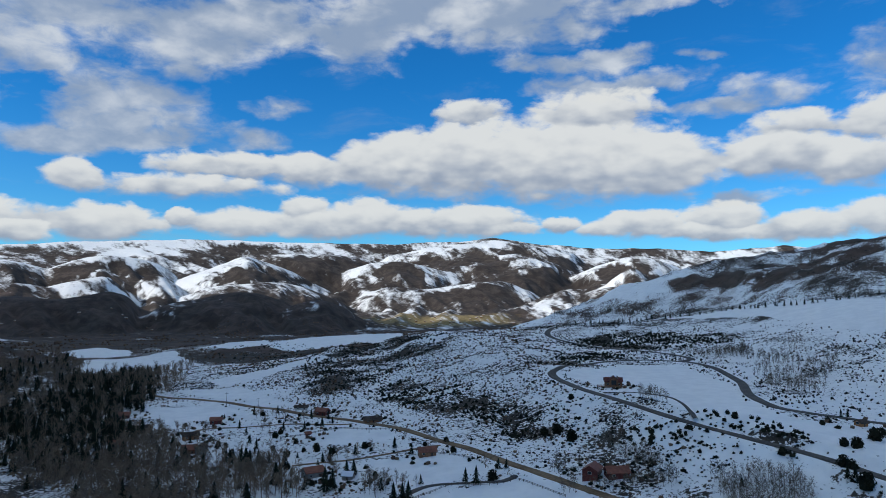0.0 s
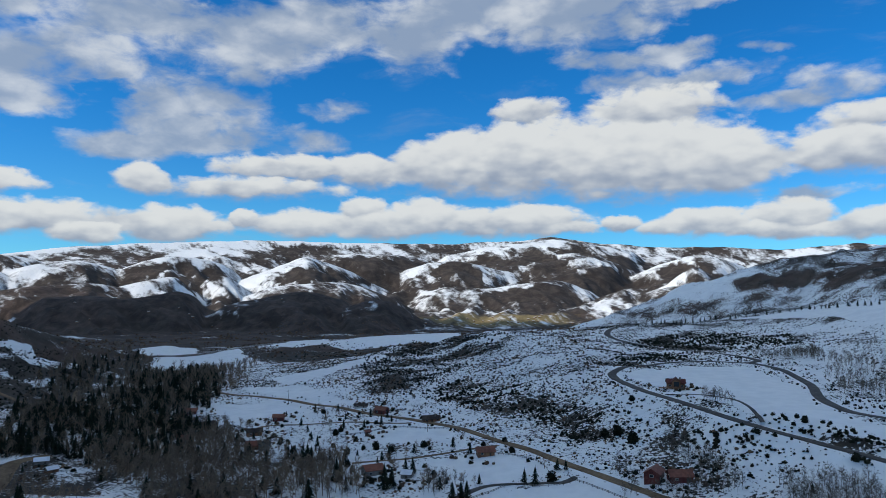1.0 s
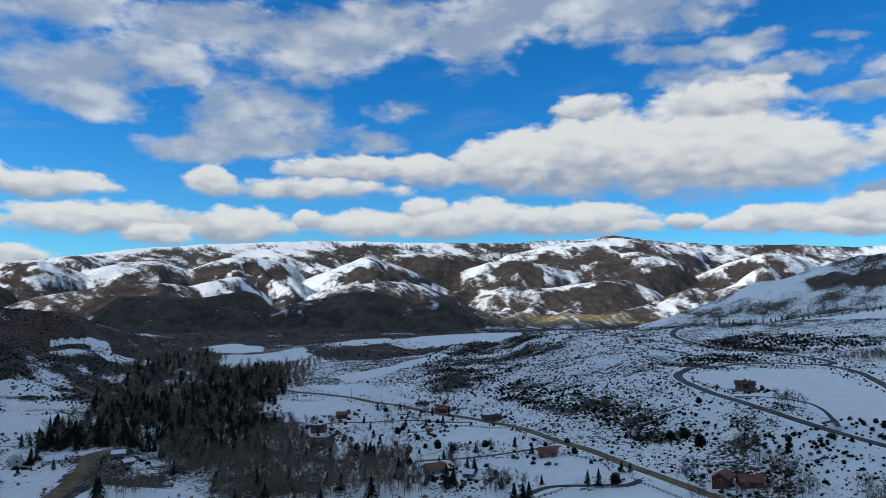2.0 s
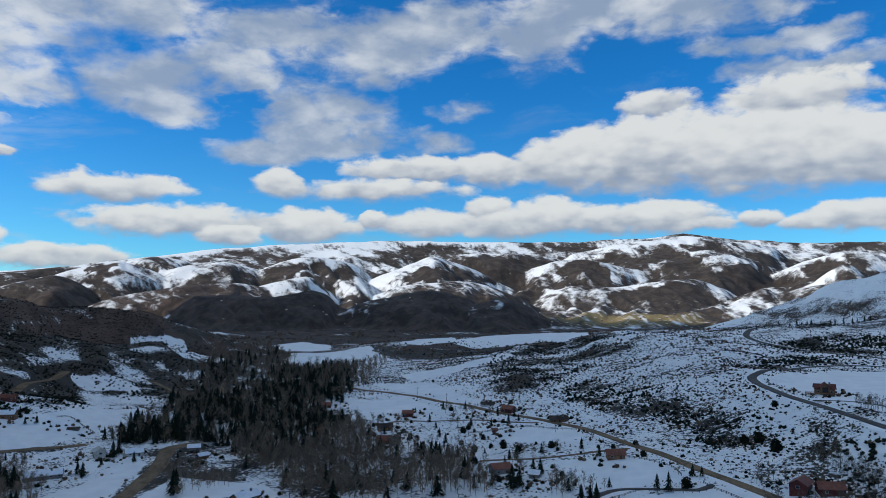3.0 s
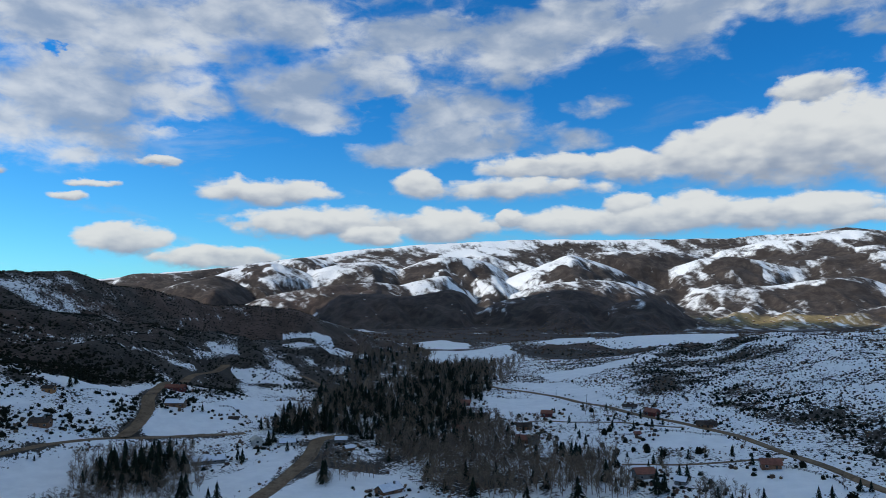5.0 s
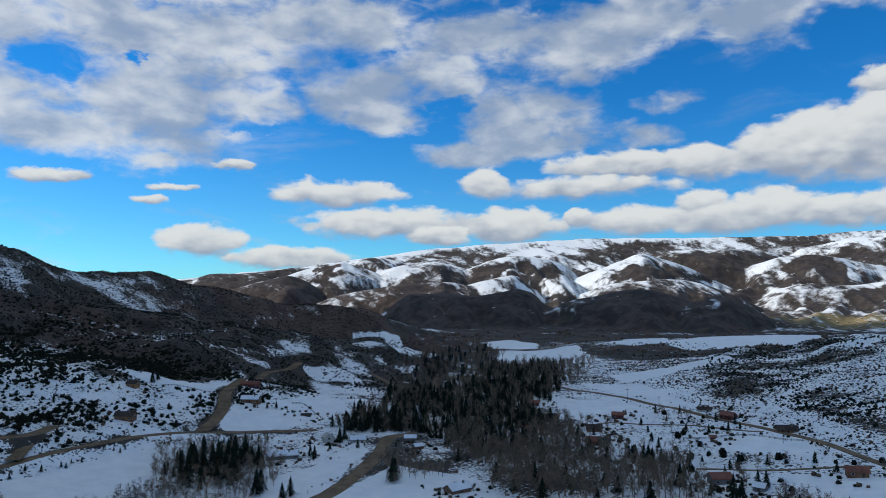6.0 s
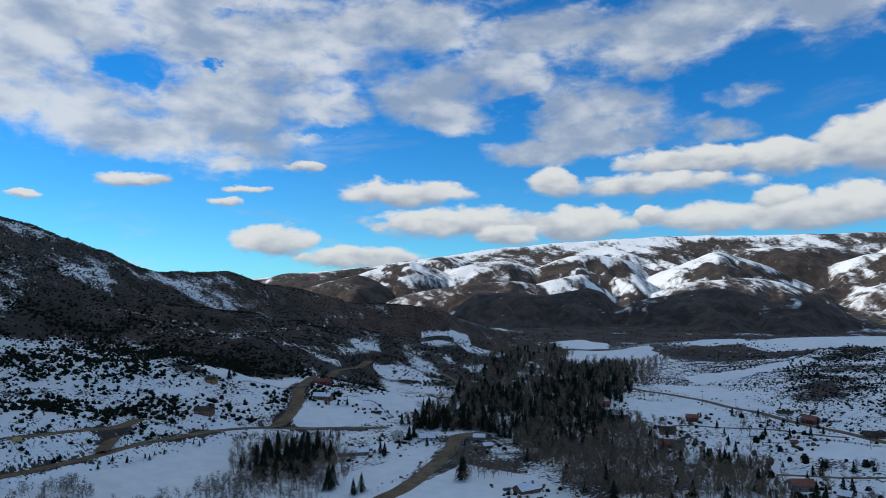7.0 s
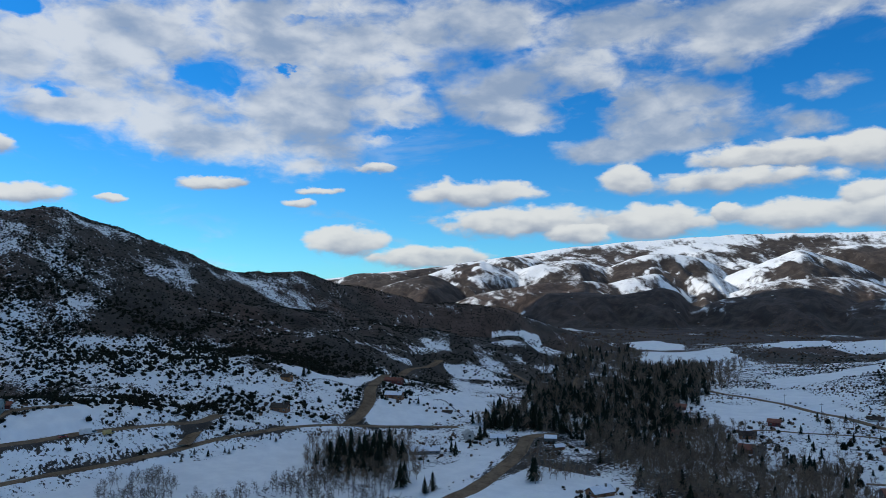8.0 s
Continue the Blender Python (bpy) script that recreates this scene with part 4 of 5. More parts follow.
LOGS = grained("log_wall", (0.13, 0.060, 0.030), (0.27, 0.135, 0.070), 0.6, 0.7, 0.04)
GREY_BOARD = grained("weathered_grey_boards", (0.12, 0.115, 0.11), (0.26, 0.25, 0.235), 0.7, 0.85, 0.02)
CREAM = grained("cream_siding", (0.42, 0.39, 0.34), (0.60, 0.57, 0.51), 0.9, 0.7, 0.01)
TEAL = grained("teal_grey_metal", (0.13, 0.20, 0.20), (0.24, 0.33, 0.33), 1.2, 0.5, 0.01)
ORANGE_WOOD = grained("orange_stained_wood", (0.24, 0.10, 0.035), (0.38, 0.18, 0.07), 0.8, 0.7, 0.02)
ROOF_SNOW = grained("roof_snow", (0.72, 0.75, 0.80), (0.88, 0.89, 0.91), 1.3, 0.65, 0.08)
STONE = grained("chimney_stone", (0.12, 0.11, 0.10), (0.27, 0.25, 0.225), 0.4, 0.9, 0.05)
TRIM = grained("window_frame_paint", (0.38, 0.36, 0.33), (0.52, 0.50, 0.46), 0.5, 0.6, 0.0)
GLASS, q, b = material("window_glass")
q.plug(b.inputs["Base Color"], (0.03, 0.035, 0.04, 1))
q.plug(b.inputs["Roughness"], 0.08)
# x, y, turn, length, width, wall height, walls, roof, snow on the roof, label
HOUSES = [
    (-69, 391, 35, 13, 9, 4.2, GREY_BOARD, RUST_ROOF, False, "grey board house with a rust-red metal roof"),
    (-49, 382, -10, 7, 6, 2.8, GREY_BOARD, BROWN_ROOF, True, "grey garage with snow on its roof"),
    (-164, 531, 10, 10, 7, 4.0, DARK_RED, RUST_ROOF, False, "dark red barn beside a dirt lane"),
    (-155, 450, 8, 11, 9, 3.6, LOGS, RUST_ROOF, False, "low house with a rust-orange roof among trees"),
    (-147, 448, 98, 10, 8, 4.6, GREY_BOARD, BROWN_ROOF, False, "grey gabled wing with a dark shingle roof"),
    (-87, 473, 30, 4, 3.2, 2.2, DARK_RED, RUST_ROOF, False, "small bright red shed on the snow"),
    (-9, 410, 12, 12, 8, 3.6, LOGS, RUST_ROOF, False, "rust-roofed barn beside the county road"),
    (-87, 530, -25, 11, 8, 4.0, DARK_RED, RUST_ROOF, False, "red house at the foot of the spur"),
    (-48, 500, 20, 15, 8, 2.6, LOGS, BROWN_ROOF, False, "low dug-in brown shed at the foot of the slope"),
    (71, 351, 65, 13, 9, 5.0, DARK_RED, RUST_ROOF, False, "tall dark red gabled house among aspens"),
    (82, 348, 5, 13, 9, 3.8, DARK_RED, RUST_ROOF, False, "low dark red house beside the tall gabled one"),
    (113, 486, -8, 14, 9, 4.4, LOGS, DARK_RED, False, "log cabin with a dark roof on the snowy plateau"),
    (205, 360, 20, 6, 5, 2.6, ORANGE_WOOD, BROWN_ROOF, False, "small tan hut on the snowy slope"),
    (-128, 414, 15, 6, 5, 2.6, TEAL, BROWN_ROOF, True, "small teal shed under bare trees"),
    (-107, 554, 5, 12, 6, 2.4, CREAM, BROWN_ROOF, False, "low cream shed beside the road"),
    (-466, 141, 60, 15, 12, 7.0, TEAL, TEAL, False, "big pale teal metal workshop on the bench"),
    (-472, 150, 60, 8, 6, 3.6, DARK_RED, RUST_ROOF, False, "red-brown shed beside the workshop"),
    (-475, 351, 20, 10, 7, 4.6, ORANGE_WOOD, BROWN_ROOF, False, "orange-brown wooden house among spruces"),
    (-421, 306, 30, 15, 9, 4.4, LOGS, BROWN_ROOF, False, "dark brown house sunk into the bank"),
    (-459, 454, 20, 20, 8, 4.2, DARK_RED, RUST_ROOF, False, "long dark red house above the dirt road"),
    (-421, 417, 25, 18, 9, 4.4, LOGS, BROWN_ROOF, True, "log house with snow-covered gables"),
    (-380, 435, 30, 9, 4, 2.0, GREY_BOARD, BROWN_ROOF, False, "long dark shed in the snowy meadow"),
    (-309, 332, 48, 24, 8, 3.0, GREY_BOARD, GREY_BOARD, True, "long low grey house with snow on its roof"),
    (-317, 385, -40, 9, 8, 5.0, CREAM, CREAM, False, "pale gabled house with a wide window"),
    (-298, 393, 40, 13, 7, 2.8, CREAM, BROWN_ROOF, True, "low garage under a thick snowy roof"),
    (-272, 417, 30, 10, 6, 2.6, GREY_BOARD, BROWN_ROOF, True, "grey shed by the bend of the road"),
    (-253, 397, 60, 8, 5, 2.4, LOGS, BROWN_ROOF, True, "brown shed with a drift on its roof"),
    (-251, 577, 20, 11, 8, 4.0, DARK_RED, RUST_ROOF, False, "red-roofed house in the river wood"),
    (-208, 470, 15, 12, 8, 3.8, GREY_BOARD, RUST_ROOF, False, "house with a red roof among cottonwoods"),
    (-212, 518, 40, 12, 8, 3.4, LOGS, BROWN_ROOF, False, "brown house hidden among bare trees"),
    (-183, 324, 70, 16, 9, 2.6, LOGS, BROWN_ROOF, True, "low brown house with broken snow on its roof"),
    (-258, 451, -20, 8, 6, 4.0, CREAM, BROWN_ROOF, False, "pale gabled house at the wood's edge"),
    (-168, 489, 25, 13, 8, 3.6, LOGS, BROWN_ROOF, False, "dark brown house beside the meadow")]


def trunk_mesh(radius, top, sides=6):
    a = np.arange(sides) * 2 * np.pi / sides
    ring = np.column_stack([np.cos(a), np.sin(a)])
    v = np.vstack([np.column_stack([ring * radius * q, np.full(sides, z)]) for q, z in ((1.3, -0.03), (1.0, 0.05), (0.35, top))])
    f = [[k * sides + j, k * sides + (j + 1) % sides, (k + 1) * sides + (j + 1) % sides] for k in range(2) for j in range(sides)]
    f += [[k * sides + j, (k + 1) * sides + (j + 1) % sides, (k + 1) * sides + j] for k in range(2) for j in range(sides)]
    return v, np.array(f)


def part(name, mesh, parent, label=""):
    ob = new(name, mesh)
    ob.parent = parent
    return tagged(ob, label)


def thing(name, label, category, group="", at=(0, 0, 0), turn=0.0):
    ob = new(name)
    ob.matrix_world = pose(*at, 0, 0, turn)
    ob.empty_display_size = 0.5
    return tagged(ob, label, category, group)


def solid(name, verts, faces, mat, edge=0.0):
    bm = bmesh.new()
    vs = [bm.verts.new(v) for v in verts]
    for f in faces:
        bm.faces.new([vs[k] for k in f])
    bmesh.ops.recalc_face_normals(bm, faces=bm.faces)
    if edge:
        bmesh.ops.bevel(bm, geom=bm.edges, offset=edge, segments=1, affect="EDGES")
    me = bpy.data.meshes.new(name)
    bm.to_mesh(me)
    bm.free()
    me.materials.append(mat)
    return me


BOX = [(0, 1, 2, 3), (4, 5, 6, 7), (0, 1, 5, 4), (1, 2, 6, 5), (2, 3, 7, 6), (3, 0, 4, 7)]


def box(name, x0, x1, y0, y1, z0, z1, mat, edge=0.03):
    v = [(x0, y0, z0), (x1, y0, z0), (x1, y1, z0), (x0, y1, z0), (x0, y0, z1), (x1, y0, z1), (x1, y1, z1), (x0, y1, z1)]
    return solid(name, v, BOX, mat, edge)


def slab(name, x0, x1, run, z_eave, z_top, thick, sign, mat):
    """One slope of a gable roof, from the eave at sign * run up to the ridge."""
    v = [(x0, sign * run, z_eave), (x1, sign * run, z_eave), (x1, 0, z_top), (x0, 0, z_top)]
    v += [(a, b, c + thick) for a, b, c in v]
    return solid(name, v, BOX, mat)


def house(x, y, turn, length, width, tall, walls, roof, snowy, label):
    z = float(np.min(ground(np.array([x, x - 3, x + 3, x]), np.array([y - 3, y, y, y + 3]))))
    home = thing("house" if length > 9.5 else "shed", label, "house" if length > 9.5 else "shed", "", (x, y, z), turn)
    length, width, tall = length * 0.78, width * 0.78, tall * 0.8
    hl, hw = length / 2, width / 2
    rise = hw * 0.62
    v = [(-hl, -hw, -1.5), (hl, -hw, -1.5), (hl, hw, -1.5), (-hl, hw, -1.5), (-hl, -hw, tall), (hl, -hw, tall), (hl, hw, tall), (-hl, hw, tall), (-hl, 0, tall + rise), (hl, 0, tall + rise)]
    f = [(0, 1, 2, 3), (0, 1, 5, 4), (2, 3, 7, 6), (1, 2, 6, 9, 5), (3, 0, 4, 8, 7), (4, 5, 9, 8), (6, 7, 8, 9)]
    part("wall", solid("wall", v, f, walls), home)
    over, drop = 0.7, 0.62 * 0.7
    for sign in (-1, 1):
        slope = part("roof", slab("roof", -hl - over, hl + over, hw + over, tall - drop + 0.03, tall + rise + 0.03, 0.22, sign, roof), home)
        if snowy:
            part("roof_snow", slab("roof_snow", -hl - over + 0.15, hl + over - 0.4, hw + over - 0.1, tall - drop + 0.3, tall + rise + 0.27, 0.32, sign, ROOF_SNOW), slope, "snow lying on the roof")
    count = max(1, int(length // 3.6))
    for sign in (-1, 1):
        for k in range(count):
            c = -hl + length * (k + 0.5) / count
            if sign < 0 and k == count // 2:
                door = part("door", box("door", c - 0.5, c + 0.5, -hw - 0.08, -hw + 0.02, 0.05, 2.1, BROWN_ROOF), home)
                part("door_handle", box("door_handle", c + 0.32, c + 0.40, -hw - 0.14, -hw - 0.06, 1.0, 1.08, TRIM, 0.01), door)
                continue
            a, e = sorted((sign * (hw - 0.03), sign * (hw + 0.08)))
            pane = part("window", box("window", c - 0.7, c + 0.7, a, e, 1.0, 2.2, TRIM), home)
            a, e = sorted((sign * (hw + 0.03), sign * (hw + 0.10)))
            part("pane", box("pane", c - 0.58, c + 0.58, a, e, 1.12, 2.08, GLASS, 0.01), pane)
    for sign in (-1, 1):
        a, e = sorted((sign * (hl - 0.03), sign * (hl + 0.08)))
        pane = part("window", box("window", a, e, -0.9, 0.9, tall * 0.55, tall * 0.55 + 1.3, TRIM), home)
        a, e = sorted((sign * (hl + 0.03), sign * (hl + 0.10)))
        part("pane", box("pane", a, e, -0.75, 0.75, tall * 0.55 + 0.13, tall * 0.55 + 1.17, GLASS, 0.01), pane)
    if length > 10.5 and walls is not TEAL:
        stack = part("chimney", box("chimney", hl * 0.4, hl * 0.4 + 0.9, -0.3 - hw * 0.3, 0.5 - hw * 0.3, tall + rise * 0.4, tall + rise + 1.1, STONE), home)
        part("cap", box("cap", hl * 0.4 - 0.12, hl * 0.4 + 1.02, -0.42 - hw * 0.3, 0.62 - hw * 0.3, tall + rise + 1.1, tall + rise + 1.25, STONE), stack)
    return home


for row in HOUSES:
    made = house(*row)
    if row[-1].startswith("log cabin"):
        # the cabin on the plateau: a cross gable and a deck with posts
        part("gable", solid("gable", [(-2.6, -5.6, 0), (2.6, -5.6, 0), (2.6, 0, 0), (-2.6, 0, 0), (-2.6, -5.6, 4.6), (2.6, -5.6, 4.6), (2.6, 0, 4.6), (-2.6, 0, 4.6), (0, -5.6, 7.0), (0, 0, 7.0)],
                            [(0, 1, 2, 3), (1, 2, 6, 5), (3, 0, 4, 7), (0, 1, 5, 8, 4), (2, 3, 7, 9, 6), (4, 8, 9, 7), (5, 6, 9, 8)], LOGS), made)
        for sign in (-1, 1):
            part("roof", solid("roof", [(0, -6.3, 7.05), (0, 0, 7.05), (sign * 3.4, 0, 4.0), (sign * 3.4, -6.3, 4.0), (0, -6.3, 7.3), (0, 0, 7.3), (sign * 3.4, 0, 4.25), (sign * 3.4, -6.3, 4.25)], BOX, DARK_RED), made)
        part("pane", box("pane", -1.6, 1.6, -5.72, -5.58, 1.2, 4.4, GLASS), made)
        deck = part("deck", box("deck", -11, 7.5, -8.2, -4.5, 0.5, 0.8, LOGS), made)
        for k in range(8):
            part("post", box("post", -10.9 + 2.58 * k, -10.7 + 2.58 * k, -8.15, -7.95, -1.2, 1.8, LOGS), deck)
        part("rail", box("rail", -11, 7.5, -8.16, -8.04, 1.7, 1.82, LOGS), deck)


def fence(line, pace, label):
    c = curve(line, pace)
    z = ground(c[:, 0], c[:, 1])
    root = thing("fence", label, "fence", "", (c[0, 0], c[0, 1], z[0]))
    post = box("post", -0.11, 0.11, -0.11, 0.11, -0.4, 1.3, BARK, 0.02)
    for (x, y), h in zip(c, z):
        ob = part("post", post, root)
        ob.location = (x - c[0, 0], y - c[0, 1], h - z[0])
    for a in range(len(c) - 1):
        v0, v1 = Vector((*c[a], z[a])) - Vector((*c[0], z[0])), Vector((*c[a + 1], z[a + 1])) - Vector((*c[0], z[0]))
        for up in (0.55, 1.05):
            d = v1 - v0
            n = Vector((-d.y, d.x, 0)).normalized() * 0.05
            lo, hi = Vector((0, 0, up - 0.08)), Vector((0, 0, up + 0.08))
            pts = [v0 - n + lo, v0 + n + lo, v1 + n + lo, v1 - n + lo, v0 - n + hi, v0 + n + hi, v1 + n + hi, v1 - n + hi]
            part("rail", solid("rail", pts, BOX, BARK), root)
    return root


for line, label in zip(FENCES, ("weathered post-and-rail fence round the snowy paddock", "dark post-and-rail fence beside the white meadow",
                                "low fence along the county road", "fence across the snowy western bench", "fence along the upper western meadow",
                                "fence across the meadow beside the shed", "fence dividing two snowy meadows")):
    fence(line, 3.0, label)


def utility_pole(x, y):
    root = thing("utility_pole", "tall dark wooden utility pole in the snowy field", "utility pole", "roadside poles", (x, y, float(ground(x, y)[0])), 30.0)
    v, f = trunk_mesh(0.17, 1.0, 8)
    v[:, 2] *= 10.5
    part("pole", sheet("pole", v, f, BARK, True), root)
    arm = part("crossarm", box("crossarm", -1.3, 1.3, -0.07, 0.07, 9.4, 9.58, BARK), root)
    for k in (-1.1, -0.4, 0.4, 1.1):
        part("insulator", box("insulator", k - 0.06, k + 0.06, -0.06, 0.06, 9.58, 9.8, STONE, 0.02), arm)


for x, y in POLES:
    utility_pole(x, y)

RED_PAINT = grained("red_car_paint", (0.22, 0.02, 0.02), (0.30, 0.035, 0.03), 2.0, 0.35, 0.0)
YELLOW = grained("yellow_machine_paint", (0.42, 0.30, 0.10), (0.55, 0.41, 0.16), 1.0, 0.5, 0.0)
WHITE_PAINT = grained("white_paint", (0.62, 0.61, 0.58), (0.74, 0.73, 0.70), 1.0, 0.5, 0.0)
TYRE = grained("tyre_rubber", (0.018, 0.018, 0.018), (0.035, 0.034, 0.033), 0.2, 0.9, 0.0)


def wheel(parent, x, y, radius):
    a = np.arange(12) * math.pi / 6
    ring = [(x + radius * math.cos(t), y + s, radius + radius * math.sin(t)) for s in (-0.13, 0.13) for t in a]
    faces = [(k, (k + 1) % 12, 12 + (k + 1) % 12, 12 + k) for k in range(12)] + [tuple(range(12)), tuple(range(12, 24))]
    w = part("wheel", solid("wheel", ring, faces, TYRE), parent)
    part("rim", box("rim", x - radius * 0.4, x + radius * 0.4, y - 0.15, y + 0.15, radius * 0.6, radius * 1.4, WHITE_PAINT), w)


def vehicle(x, y, turn, length, tall, cab, load, label, kind):
    root = thing(kind.replace(" ", "_"), label, kind, "", (x, y, float(ground(x, y)[0]) + 0.28), turn)
    h = length / 2
    v = [(-h, -0.95, 0.45), (h, -0.95, 0.45), (h, 0.95, 0.45), (-h, 0.95, 0.45), (-h, -0.95, 1.05), (h, -0.95, 0.95), (h, 0.95, 0.95), (-h, 0.95, 1.05)]
    part("body", solid("body", v, BOX, cab, 0.08), root)
    a, e = (-h * 0.55, h * 0.35) if load is None else (h * 0.35, h * 0.9)
    v = [(a, -0.9, 1.0), (e, -0.9, 1.0), (e, 0.9, 1.0), (a, 0.9, 1.0), (a + 0.3, -0.75, 1.75), (e - 0.5, -0.75, 1.75), (e - 0.5, 0.75, 1.75), (a + 0.3, 0.75, 1.75)]
    part("cabin", solid("cabin", v, BOX, GLASS, 0.05), root)
    if load is not None:
        part("load", box("load", -h, h * 0.3, -1.15, 1.15, 1.0, tall, load, 0.06), root)
    for sx in (-0.62, 0.62):
        for sy in (-0.9, 0.9):
            wheel(root, sx * h, sy, 0.36 if load is None else 0.48)


vehicle(-421, 163, 93, 4.6, 1.6, RED_PAINT, None, "red car parked on the muddy track", "car")
vehicle(-420, 176, 92, 9.5, 3.2, WHITE_PAINT, WHITE_PAINT, "white box truck parked on the muddy track", "truck")
vehicle(-419, 187, 96, 6.5, 2.8, YELLOW, YELLOW, "yellow machine parked on the muddy track", "work machine")


# the far town on the strawy, sun-gold slopes: small houses, each a few metres wide
far_wall = box("wall", -3.6, 3.6, -2.4, 2.4, -2, 1.7, LOGS, 0.1)
far_roof = solid("roof", [(-4.0, -2.9, 1.6), (4.0, -2.9, 1.6), (4.0, 2.9, 1.6), (-4.0, 2.9, 1.6), (-4.0, 0, 3.1), (4.0, 0, 3.1)], [(0, 1, 5, 4), (2, 3, 4, 5), (1, 2, 5), (3, 0, 4), (0, 3, 2, 1)], CREAM)
rr = np.random.default_rng(31)
for k in range(60):
    if k < 48:
        bearing, dist = radians(rr.normal(0.5, 3.2)), rr.normal(2330, 70)
    else:
        bearing, dist = radians(rr.normal(-23, 5)), rr.normal(2180, 60)
    x, y = dist * math.sin(bearing), dist * math.cos(bearing)
    home = thing("far_house", "tiny brown house with a pale roof in the far town", "house", "far town", (x, y, float(ground(x, y)[0])), float(rr.uniform(0, 180)))
    part("wall", far_wall, home)
    part("roof", far_roof, home)
# ---- plants ----
def replicate(points, faces, at, size, turn, tall=None):
    """Copies of a small mesh as one array of vertices and faces."""
    n, m = len(at), len(points)
    c, s = np.cos(turn)[:, None], np.sin(turn)[:, None]
    tall = size if tall is None else tall
    x = (points[None, :, 0] * c - points[None, :, 1] * s) * size[:, None]
    y = (points[None, :, 0] * s + points[None, :, 1] * c) * size[:, None]
    z = points[None, :, 2] * tall[:, None]
    v = np.stack([x + at[:, None, 0], y + at[:, None, 1], z + at[:, None, 2]], -1).reshape(-1, 3)
    f = (faces[None] + (np.arange(n) * m)[:, None, None]).reshape(-1, 3)
    return v, f


def tuft(count, seed, spread=(1.0, 1.0, 0.9), leaf=0.42):
    """A ragged shrub of unit size: leaf clumps round a low dome."""
    r = np.random.default_rng(seed)
    pts, tri = [], []
    for k in range(count):
        a, h = r.uniform(0, 2 * np.pi), r.uniform(0.05, 1.0) ** 0.8
        rad = math.sqrt(max(0.0, 1 - (h * 0.95) ** 2)) * r.uniform(0.55, 1.0)
        c = np.array([rad * math.cos(a) * 0.5 * spread[0], rad * math.sin(a) * 0.5 * spread[1], h * 0.8 * spread[2]])
        for j in range(3):
            d = r.normal(size=3)
            pts.append(c + d / np.linalg.norm(d) * leaf * r.uniform(0.45, 0.75))
        tri.append([3 * k, 3 * k + 1, 3 * k + 2])
    n, sides = len(pts), 4
    turn = r.uniform(0, 6.28)
    for rad, h in ((0.40, -0.05), (0.43, 0.36)):
        for j in range(sides):
            a = turn + 2 * np.pi * (j + r.uniform(-0.25, 0.25)) / sides + h
            q = rad * r.uniform(0.8, 1.2)
            pts.append(np.array([q * math.cos(a) * spread[0], q * math.sin(a) * spread[1], h * r.uniform(0.8, 1.2) * spread[2]]))
    pts.append(np.array([r.uniform(-0.1, 0.1), r.uniform(-0.1, 0.1), 0.74 * spread[2]]))
    for j in range(sides):
        e = (j + 1) % sides
        tri += [[n + j, n + e, n + sides + e], [n + j, n + sides + e, n + sides + j], [n + sides + j, n + sides + e, n + 2 * sides]]
    pts = np.array(pts)
    pts[:, 2] = np.maximum(pts[:, 2], -0.05)
    return pts, np.array(tri)


def spruce(seed, tiers=11, spikes=9):
    """Crown of a conifer one metre high: tiers of drooping, uneven boughs."""
    r = np.random.default_rng(seed)
    pts, tri = [], []
    for k in range(tiers):
        u = k / (tiers - 1)
        z, rad = 0.10 + 0.84 * u, 0.31 * (1 - u) ** 0.8 + 0.014
        for j in range(spikes):
            a = 2 * np.pi * (j + r.uniform(0.1, 0.9)) / spikes
            q, w = rad * r.uniform(0.65, 1.2), 0.30 + 0.16 * u
            n = len(pts)
            pts += [(0, 0, z + 0.085), (q * 0.72 * math.cos(a - w), q * 0.72 * math.sin(a - w), z - 0.005), (q * math.cos(a), q * math.sin(a), z - 0.05 * r.uniform(0.5, 1.3)),
                    (q * 0.72 * math.cos(a + w), q * 0.72 * math.sin(a + w), z - 0.005)]
            tri += [[n, n + 1, n + 2], [n, n + 2, n + 3]]
    n = len(pts)
    pts += [(0.012, 0, 0.93), (-0.006, 0.011, 0.93), (-0.006, -0.011, 0.93), (0, 0, 1.0)]
    tri += [[n, n + 1, n + 3], [n + 1, n + 2, n + 3], [n + 2, n, n + 3]]
    return np.array(pts, float), np.array(tri)


def limb(pts, tri, a, b, ra, rb):
    """A three-sided tapered bough from a to b."""
    a, b = np.array(a), np.array(b)
    d = b - a
    d = d / (np.linalg.norm(d) + 1e-9)
    s = np.cross(d, (0.3, 0.5, 0.8))
    s /= np.linalg.norm(s) + 1e-9
    t = np.cross(d, s)
    n = len(pts)
    for p, q in ((a, ra), (b, rb)):
        for k in range(3):
            w = 2.0944 * k
            pts.append(p + q * (math.cos(w) * s + math.sin(w) * t))
    for k in range(3):
        e = (k + 1) % 3
        tri += [[n + k, n + e, n + 3 + e], [n + k, n + 3 + e, n + 3 + k]]


